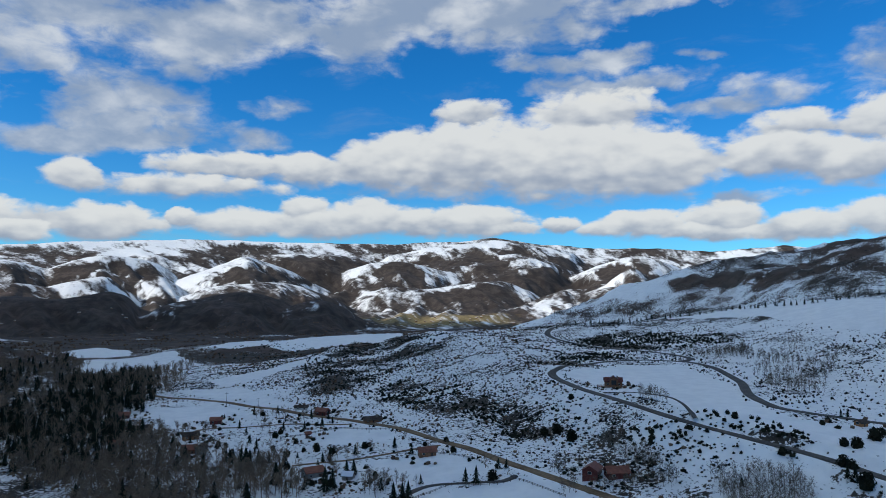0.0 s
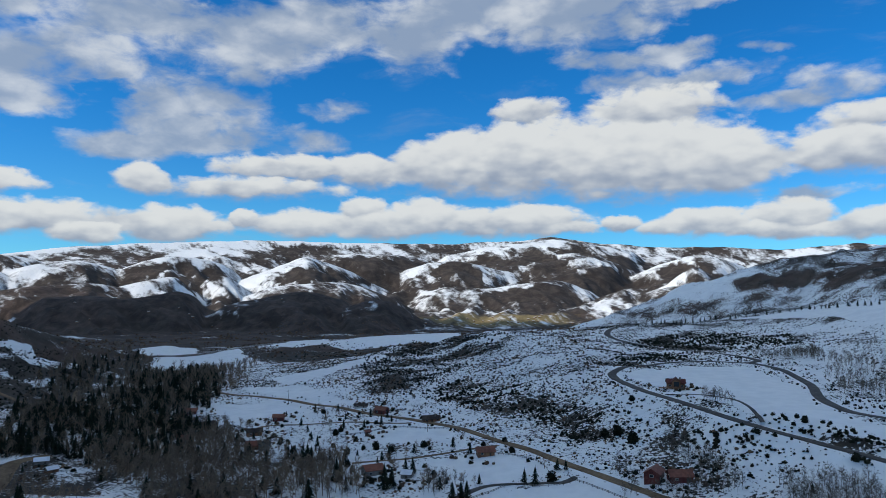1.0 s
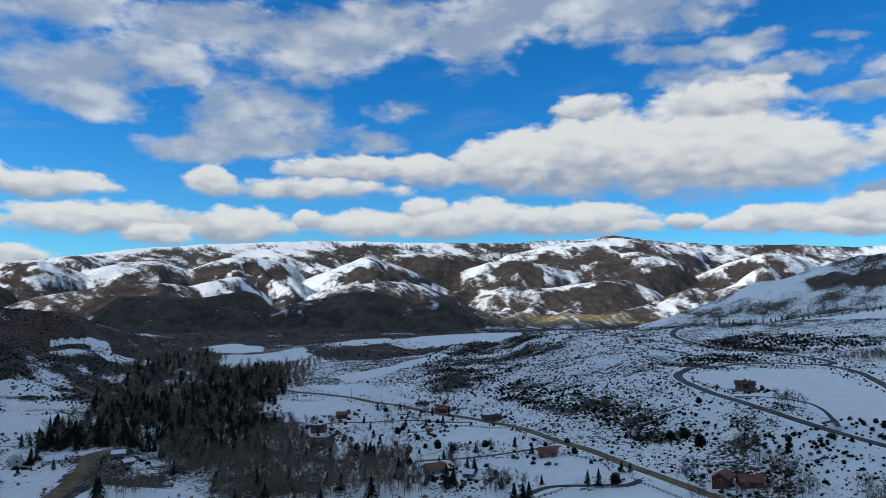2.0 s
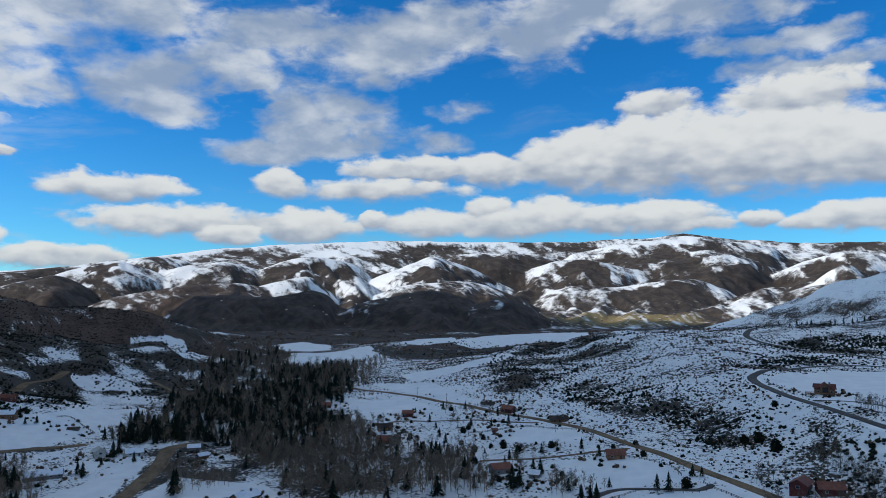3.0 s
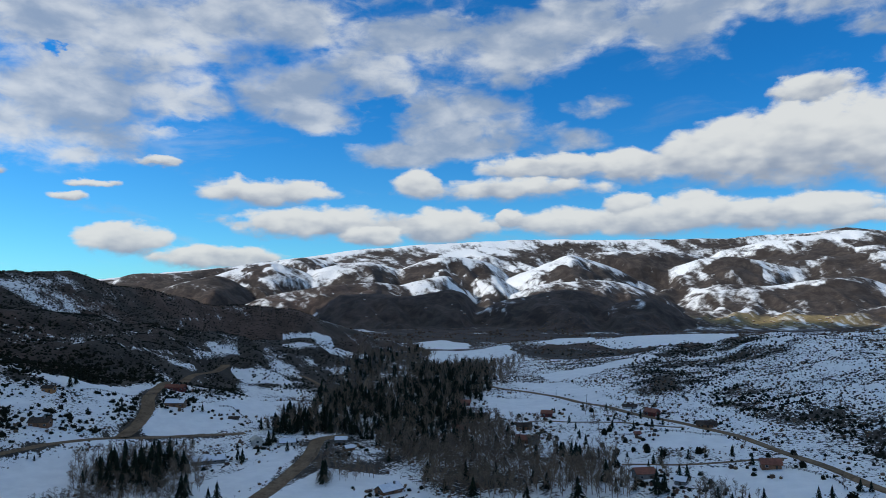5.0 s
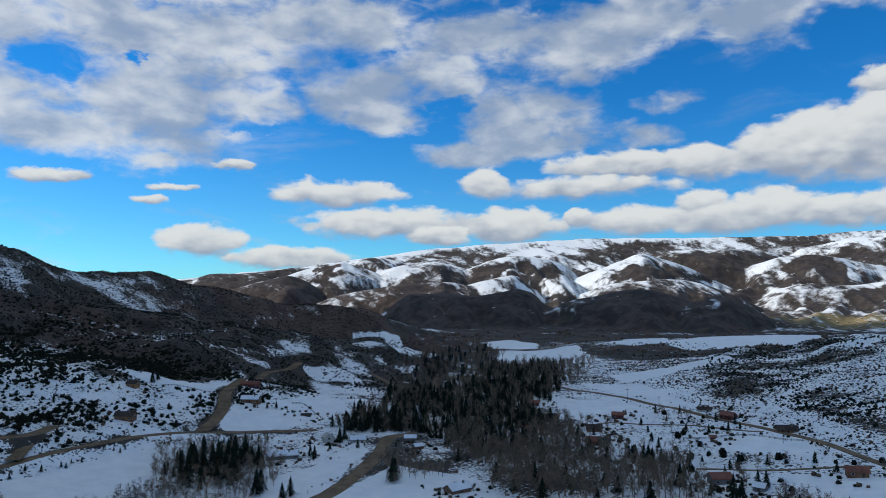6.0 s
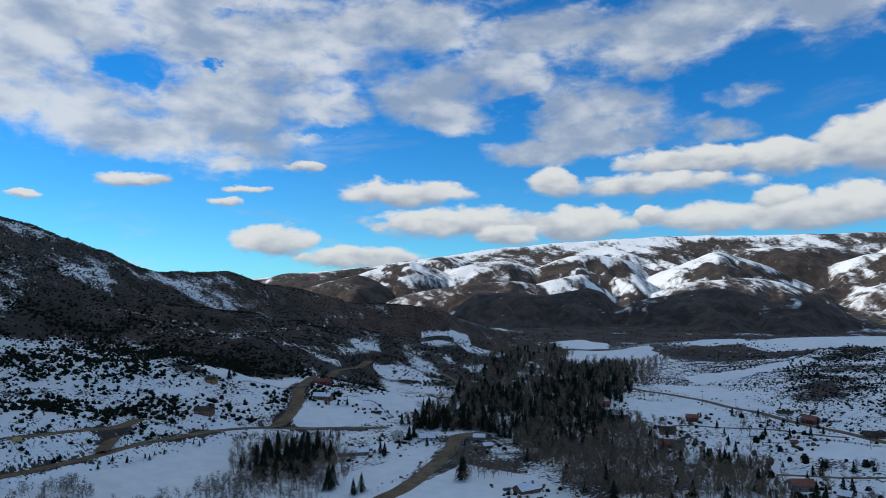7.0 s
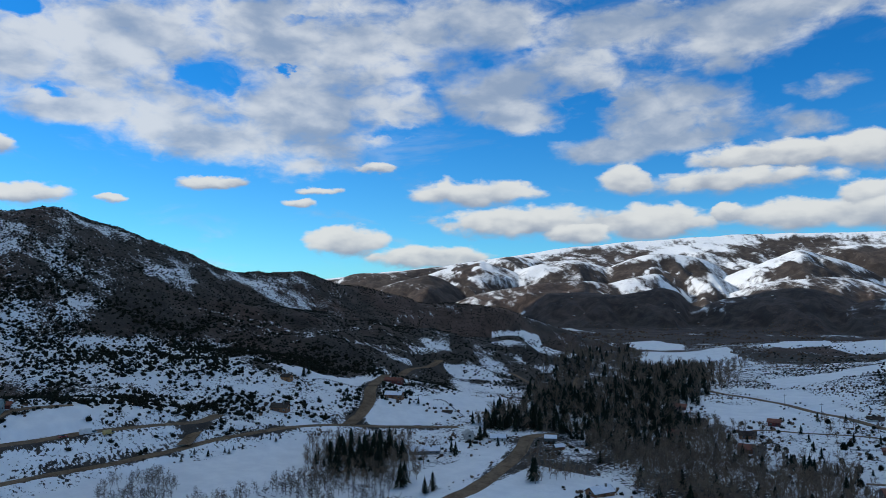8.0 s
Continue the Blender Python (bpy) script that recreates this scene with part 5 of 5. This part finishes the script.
def bare_tree(seed, spread=0.26, twigs=7, first=0.22, boughs=11, stout=0.75):
    """Leafless crown one metre high, and its trunk."""
    r = np.random.default_rng(seed)
    pts, tri, tp, tt = [], [], [], []
    lean = r.normal(size=2) * 0.03
    limb(tp, tt, (0, 0, -0.03), (lean[0], lean[1], 0.5), 0.026 * stout, 0.017 * stout)
    limb(tp, tt, (lean[0], lean[1], 0.5), (lean[0] * 1.6, lean[1] * 1.6, 0.93), 0.017 * stout, 0.005 * stout)
    for k in range(boughs):
        u = first + (0.9 - first) * (k + r.uniform(0, 0.8)) / boughs
        a = r.uniform(0, 2 * np.pi)
        root = np.array([lean[0] * u * 2, lean[1] * u * 2, u])
        size = spread * (1.15 - 0.75 * u) * r.uniform(0.7, 1.15)
        tip = root + np.array([math.cos(a) * size, math.sin(a) * size, size * r.uniform(0.7, 1.3)])
        tip[2] = min(tip[2], 1.0)
        limb(pts, tri, root, tip, 0.011 * stout, 0.005 * stout)
        for j in range(twigs):
            f = r.uniform(0.3, 1.0)
            p = root + (tip - root) * f
            d = np.array([math.cos(a), math.sin(a), 1.1]) * 0.5 + r.normal(size=3) * 0.55
            d[2] = abs(d[2])
            q = p + d * 0.13 * r.uniform(0.6, 1.3)
            n = len(pts)
            side = r.normal(size=3) * 0.0085 * stout
            pts += [p - side, p + side, q]
            tri.append([n, n + 1, n + 2])
            for _ in range(3):
                w = p + (q - p) * r.uniform(0.3, 1.0)
                e = w + (d * 0.5 + r.normal(size=3) * 0.5) * 0.08
                n, side = len(pts), r.normal(size=3) * 0.0065
                pts += [w - side, w + side, e]
                tri.append([n, n + 1, n + 2])
    return (np.array(pts, float), np.array(tri)), (np.array(tp, float), np.array(tt))


def places(count, box, chance, seed, gap=0.0):
    """Random places in a box (x0, x1, y0, y1), kept by a chance that varies over the ground."""
    r = np.random.default_rng(seed)
    x, y = r.uniform(box[0], box[1], count), r.uniform(box[2], box[3], count)
    keep = r.uniform(0, 1, count) < chance(x, y)
    x, y = x[keep], y[keep]
    free = np.ones(x.shape, bool)
    for key, line in ROAD_LINES.items():
        free &= along(x, y, line[::2, :2])[0] > ROADS[key][1] + 2.2
    for hx, hy in HOUSE_SPOTS:
        free &= np.hypot(x - hx, y - hy) > 9
    return x[free], y[free]


def on_ground(x, y):
    return np.column_stack([x, y, ground(x, y)])


def field_mask(x, y):
    m = np.zeros(x.shape)
    for loop in FIELDS:
        m = np.maximum(m, inside(x, y, loop))
    return m


HOUSE_SPOTS = [(x, y) for x, y, *_ in HOUSES]


def stuff(name, label, category, mesh, mat, at, size, turn, tall=None):
    v, f = replicate(*mesh, at, size, turn, tall)
    return tagged(new(name, sheet(name, v, f, mat, False)), label, category, kind="stuff")


def brush(name, label, count, box, chance, seed, low, high, mat, leaves=26):
    x, y = places(count, box, chance, seed)
    r = np.random.default_rng(seed + 1)
    for k in range(3):
        q = slice(k, None, 3)
        at = on_ground(x[q], y[q])
        size = low + (high - low) * r.uniform(0, 1, len(at)) ** 2.2
        stuff(name, label, "shrubs", tuft(leaves, seed * 10 + k), mat, at, size, r.uniform(0, 6.28, len(at)), size * r.uniform(0.6, 0.9, len(at)))


def clumpy(x, y, size, shift, low=-0.2, high=0.5):
    return step(fbm(x, y, size, 3, 0.6, shift), low, high)


def west_side(x, y):
    return step(-x - 0.35 * y, 330, 420)


def band(x, y, line, width):
    return np.exp(-(along(x, y, line)[0] / width) ** 2)


# dark brush, densest in bands across the slopes
SLOPE = [(130, 300), (110, 350), (60, 470), (-30, 620), (-160, 760)]
brush("sagebrush", "dark sagebrush scattered thickly over the snowy spur above the road", 46000, (-330, 240, 330, 1000),
      lambda x, y: (0.12 + 0.88 * clumpy(x, y, 55, 3.3, -0.25, 0.4)) * np.maximum(band(x, y, SPUR, 120), band(x, y, SLOPE, 70)) * (1 - field_mask(x, y)),
      11, 0.8, 2.3, SAGE_LEAF, 6)
brush("juniper_scrub", "dark juniper and oak scrub in a gully across the snowy slope", 5000, (-250, 240, 330, 900),
      lambda x, y: clumpy(x, y, 60, 8.1, -0.1, 0.4) * np.maximum(0.3 * band(x, y, SLOPE, 70), 0.25 * band(x, y, SPUR, 110)) * (1 - field_mask(x, y)),
      21, 1.5, 3.6, JUNIPER, 20)
brush("sagebrush", "low sagebrush speckling the snowy eastern hillside", 52000, (90, 760, 330, 1300),
      lambda x, y: (0.10 + 0.6 * clumpy(x, y, 70, 5.3, -0.2, 0.5)) * (1 - field_mask(x, y)), 31, 0.8, 2.4, SAGE_LEAF, 6)
brush("mountain_shrub", "dense dark shrubs on the snowy bench below the western hill", 24000, (-800, -400, 60, 480),
      lambda x, y: (0.14 + 0.86 * clumpy(x, y, 60, 2.3, -0.3, 0.3)) * np.maximum(band(x, y, WEST_BENCH, 110), band(x, y, WEST_SHELF, 45)) * (1 - field_mask(x, y)), 41, 1.5, 5.0, JUNIPER, 12)
brush("mountain_shrub", "sparse shrubs over the steep western hillside", 50000, (-1000, -540, 120, 1150),
      lambda x, y: west_side(x, y) * (0.36 + 0.5 * clumpy(x, y, 90, 7.3, -0.3, 0.4)), 51, 1.0, 3.2, JUNIPER, 3)
brush("sagebrush", "brown shrubs on the low western slopes by the valley floor", 16000, (-800, -360, 380, 1150),
      lambda x, y: west_side(x, y) * (0.10 + 0.7 * clumpy(x, y, 60, 4.1)) * (1 - field_mask(x, y)), 61, 1.0, 3.0, SAGE_LEAF, 7)
brush("valley_brush", "low brown brush between the snowy valley meadows", 34000, (-420, 120, 250, 1100),
      lambda x, y: (0.05 + 0.6 * clumpy(x, y, 45, 6.7, -0.1, 0.5)) * (1 - field_mask(x, y)) * (1 - west_side(x, y)), 71, 0.9, 2.8, RUST_TWIGS, 7)


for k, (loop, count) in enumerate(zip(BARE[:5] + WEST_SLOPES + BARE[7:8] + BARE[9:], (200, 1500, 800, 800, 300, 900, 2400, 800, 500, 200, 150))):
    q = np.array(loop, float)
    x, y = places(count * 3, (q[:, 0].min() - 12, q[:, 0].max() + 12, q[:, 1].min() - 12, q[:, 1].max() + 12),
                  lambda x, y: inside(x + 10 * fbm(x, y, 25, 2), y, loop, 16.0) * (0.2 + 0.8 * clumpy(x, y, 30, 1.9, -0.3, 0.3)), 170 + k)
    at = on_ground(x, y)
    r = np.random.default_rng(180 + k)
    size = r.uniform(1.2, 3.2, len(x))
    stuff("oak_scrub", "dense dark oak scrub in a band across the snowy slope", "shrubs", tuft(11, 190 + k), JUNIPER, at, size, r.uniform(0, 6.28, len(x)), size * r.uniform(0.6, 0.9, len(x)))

brush("willow_thicket", "red-brown willow thickets along the far river plain", 9000, (-1500, 250, 1000, 2050),
      lambda x, y: clumpy(x, y, 120, 3.9, -0.1, 0.35) * step(np.hypot(x, y), 1050, 1200) * (1 - step(np.hypot(x, y), 1950, 2050)) * (1 - field_mask(x, y)), 79, 3.0, 7.0, RUST_TWIGS, 8)
verge = [line[:, :2][::3] for key, line in ROAD_LINES.items() if key in ("upper", "county", "branch", "west", "climb", "high")]
brush("roadside_brush", "dark brush along the road's ploughed edges", 60000, (-560, 300, 100, 960),
      lambda x, y: 0.5 * clumpy(x, y, 40, 9.9, -0.3, 0.3) * np.max([np.exp(-((along(x, y, v)[0] - 7.5) / 3.0) ** 2) for v in verge], axis=0), 77, 0.9, 2.2, JUNIPER, 7)

# shrubs and brown weeds round the houses
r = np.random.default_rng(55)
spots = [(hx + d * math.cos(a), hy + d * math.sin(a)) for hx, hy in HOUSE_SPOTS for d, a in zip(r.uniform(8, 20, 26), r.uniform(0, 6.28, 26))]
x, y = np.array(spots).T
free = np.min([along(x, y, line[::2, :2])[0] - ROADS[key][1] for key, line in ROAD_LINES.items()], axis=0) > 2.0
x, y = x[free], y[free]
at, size = on_ground(x, y), r.uniform(1.0, 3.4, len(x))
for k, leafage in enumerate((JUNIPER, RUST_TWIGS)):
    q = slice(k, None, 2)
    stuff("yard_shrubs", "dark shrubs and brown weeds round the houses", "shrubs", tuft(24, 230 + k), leafage, at[q], size[q], r.uniform(0, 6.28, len(x[q])), size[q] * 0.8)

CONIFERS = [spruce(s) for s in (1, 2, 3, 4)]
BARES = [bare_tree(s) for s in (5, 6, 7, 8)]
ASPENS = [bare_tree(s, 0.17, 6, 0.22, 9, 0.5) for s in (15, 16, 17)]


def grow(kind, x, y, low, high, seed, label, category, group, limit):
    """Trees at the places: the nearer ones each a thing with its parts, the rest joined as stuff."""
    order = np.argsort(np.hypot(x, y))
    x, y = x[order], y[order]
    at = on_ground(x, y)
    r = np.random.default_rng(seed)
    tall = low + (high - low) * r.uniform(0, 1, len(x)) ** 1.3
    wide = tall * r.uniform(0.85, 1.2, len(x))
    turn = r.uniform(0, 360, len(x))
    shapes = {"conifer": CONIFERS, "bare_tree": BARES, "aspen": ASPENS}[kind]
    leaf = {"conifer": NEEDLES, "bare_tree": BARE_TWIGS, "aspen": PALE_BARK}[kind]
    first = {}
    for k in range(min(limit, len(x))):
        s = k % len(shapes)
        if s not in first:
            if kind == "conifer":
                (v, f), (tv, tf) = shapes[s], trunk_mesh(0.014, 0.5)
            else:
                (v, f), (tv, tf) = shapes[s]
            root = thing(kind, label, category, group)
            part("crown", sheet("crown", v, f, leaf, False), root)
            part("trunk", sheet("trunk", tv, tf, BARK if kind == "conifer" else leaf, False), root)
            first[s] = root
            tree = root
            tree.matrix_basis = pose(*at[k], 0, 0, turn[k])
        else:
            tree = copy_thing(first[s], pose(*at[k], 0, 0, turn[k]))
        tree.scale = (wide[k], wide[k], tall[k])
    if len(x) > limit:
        for s, shape in enumerate(shapes):
            q = slice(limit + s, None, len(shapes))
            v, f = shape if kind == "conifer" else (np.vstack([shape[0][0], shape[1][0]]), np.vstack([shape[0][1], shape[1][1] + len(shape[0][0])]))
            if len(at[q]):
                stuff(kind + "_wood", label, "trees", (v, f), leaf, at[q], wide[q], np.radians(turn[q]), tall[q])


def fill(loop, count, seed, gap, clump=None):
    """Places inside a closed loop, no two nearer than gap."""
    q = np.array(loop, float)
    x, y = places(count, (q[:, 0].min(), q[:, 0].max(), q[:, 1].min(), q[:, 1].max()), lambda x, y: (inside(x + 14 * fbm(x, y, 38, 2, shift=3.0), y + 14 * fbm(x, y, 38, 2, shift=6.0), loop) > 0.55) * (1 if clump is None else clump(x, y)), seed)
    keep, cells = [], {}
    for k, (a, b) in enumerate(zip(x, y)):
        c = (int(a // gap), int(b // gap))
        if all(math.hypot(a - e, b - f) > gap for i in (-1, 0, 1) for j in (-1, 0, 1) for e, f in cells.get((c[0] + i, c[1] + j), ())):
            cells.setdefault(c, []).append((a, b))
            keep.append(k)
    return x[keep], y[keep]


x, y = fill(WOOD_A, 14000, 81, 4.6, lambda x, y: 0.10 + 0.90 * clumpy(x, y, 42, 1.3, -0.45, 0.05))
grow("conifer", x, y, 5.5, 13.5, 82, "dark green spruce in the wood along the river", "conifer", "river wood spruces", 120)
x, y = fill(WOOD_A, 1500, 83, 10.0)
grow("bare_tree", x, y, 9.0, 16.0, 84, "leafless grey cottonwood among the river spruces", "bare tree", "cottonwoods among spruces", 50)
x, y = fill(WOOD_C, 9000, 91, 4.1, lambda x, y: clumpy(x, y, 50, 4.6, -0.9, -0.2))
grow("bare_tree", x, y, 7.0, 13.0, 92, "leafless grey-brown cottonwood by the river", "bare tree", "river cottonwoods", 170)
x, y = fill(WOOD_C, 900, 93, 14.0)
grow("conifer", x, y, 6.0, 13.0, 94, "dark spruce standing among leafless cottonwoods", "conifer", "spruces among cottonwoods", 30)
x, y = fill(WOOD_D, 5000, 95, 9.0, lambda x, y: clumpy(x, y, 90, 4.6, -0.5, 0.1))
grow("bare_tree", x, y, 8.0, 15.0, 96, "far leafless trees along the river", "bare tree", "far river trees", 0)
x, y = fill(WOOD_B, 900, 151, 6.4)
grow("conifer", x, y, 6.0, 15.0, 152, "dark spruce in the clump below the road junction", "conifer", "junction spruces", 40)
x, y = fill([(a + (a + 330) * 0.5, b + (b - 290) * 0.5) for a, b in WOOD_B], 1600, 155, 3.4)
grow("bare_tree", x, y, 5.0, 9.0, 156, "leafless brown tree beside the spruce clump", "bare tree", "trees by the spruce clump", 30)
x, y = fill(WILLOWS, 400, 153, 3.6)
grow("bare_tree", x, y, 4.0, 7.5, 154, "leafless brown willow by the bend of the road", "bare tree", "roadside willows", 30)
x, y = fill(WOOD_E, 2600, 99, 6.5, lambda x, y: clumpy(x, y, 60, 2.6, -0.5, 0.1))
grow("bare_tree", x, y, 7.0, 12.0, 100, "leafless trees between the far meadows", "bare tree", "far meadow trees", 0)
x, y = fill(WOOD_D, 2600, 97, 12.0, lambda x, y: clumpy(x, y, 90, 1.6, -0.1, 0.3))
grow("conifer", x, y, 8.0, 16.0, 98, "dark conifer in the far river wood", "conifer", "far river conifers", 0)
for k, (loop, count) in enumerate(ASPEN_GROVES):
    x, y = fill(loop, 5000, 110 + k, 1.9, lambda x, y: clumpy(x, y, 26, 2.4 + k, -0.25, 0.2))
    x, y = x[:3 * count // 2], y[:3 * count // 2]
    grow("aspen", x, y, 4.0, 8.5, 130 + k, "slim leafless pale aspen in a snowy grove", "aspen", "aspen grove", 30)


def planted(rows, label, group):
    first = []
    for k, (x, y, h) in enumerate(rows):
        m = pose(x, y, float(ground(x, y)[0]), 0, 0, 57.0 * k)
        if len(first) < len(CONIFERS):
            tree = thing("conifer", label, "conifer", group)
            part("crown", sheet("crown", *CONIFERS[k % 4], NEEDLES, False), tree)
            part("trunk", sheet("trunk", *trunk_mesh(0.014, 0.5), BARK, False), tree)
            tree.matrix_basis = m
            first.append(tree)
        else:
            tree = copy_thing(first[k % 4], m)
        tree.scale = (h * 0.95, h * 0.95, h)


x, y = fill(VALLEY, 3000, 145, 4.5, lambda x, y: clumpy(x, y, 30, 5.2, 0.1, 0.5) * (field_mask(x, y) < 0.2))
grow("bare_tree", x, y, 4.0, 8.5, 146, "leafless brown tree between the snowy valley meadows", "bare tree", "valley meadow trees", 60)
x, y = fill(VALLEY, 1200, 141, 8.0)
r = np.random.default_rng(142)
free = field_mask(x, y) < 0.2
LONE = LONE + [(a, b, h) for a, b, h in zip(x[free][::3], y[free][::3], r.uniform(3.0, 7.5, 200))]
ROUND = ROUND + [(a, b, h) for a, b, h in zip(x[free][1::3], y[free][1::3], r.uniform(2.0, 4.2, 200))]
planted(LONE, "dark spruce standing alone in the snowy valley", "lone valley spruces")
planted(LONE_WEST, "tall dark spruce beside the western road", "western road spruces")
planted(YOUNG, "young spruce on the snowy bank below the road", "young spruces")
row = curve(WINDBREAK, 7.0)
rr = np.random.default_rng(5)
hedge = [(x + rr.normal() * 1.5, y + rr.normal() * 1.5, rr.uniform(4.5, 8.5)) for x, y in row if rr.uniform() < 0.93]
planted(hedge, "dark conifer in the windbreak across the hillside", "windbreak row")

first = []
for k, (x, y, h) in enumerate(ROUND):
    m = pose(x, y, float(ground(x, y)[0]) - 0.05, 0, 0, 80.0 * k)
    if len(first) < 3:
        tree = thing("juniper", "round dark juniper bush on the snow", "juniper", "round junipers")
        part("crown", sheet("crown", *tuft(190, 60 + k, leaf=0.24), JUNIPER, False), tree)
        part("trunk", sheet("trunk", *trunk_mesh(0.05, 0.4), BARK, False), tree)
        tree.matrix_basis = m
        first.append(tree)
    else:
        tree = copy_thing(first[k % 3], m)
    tree.scale = (h * 0.95, h * 0.95, h)
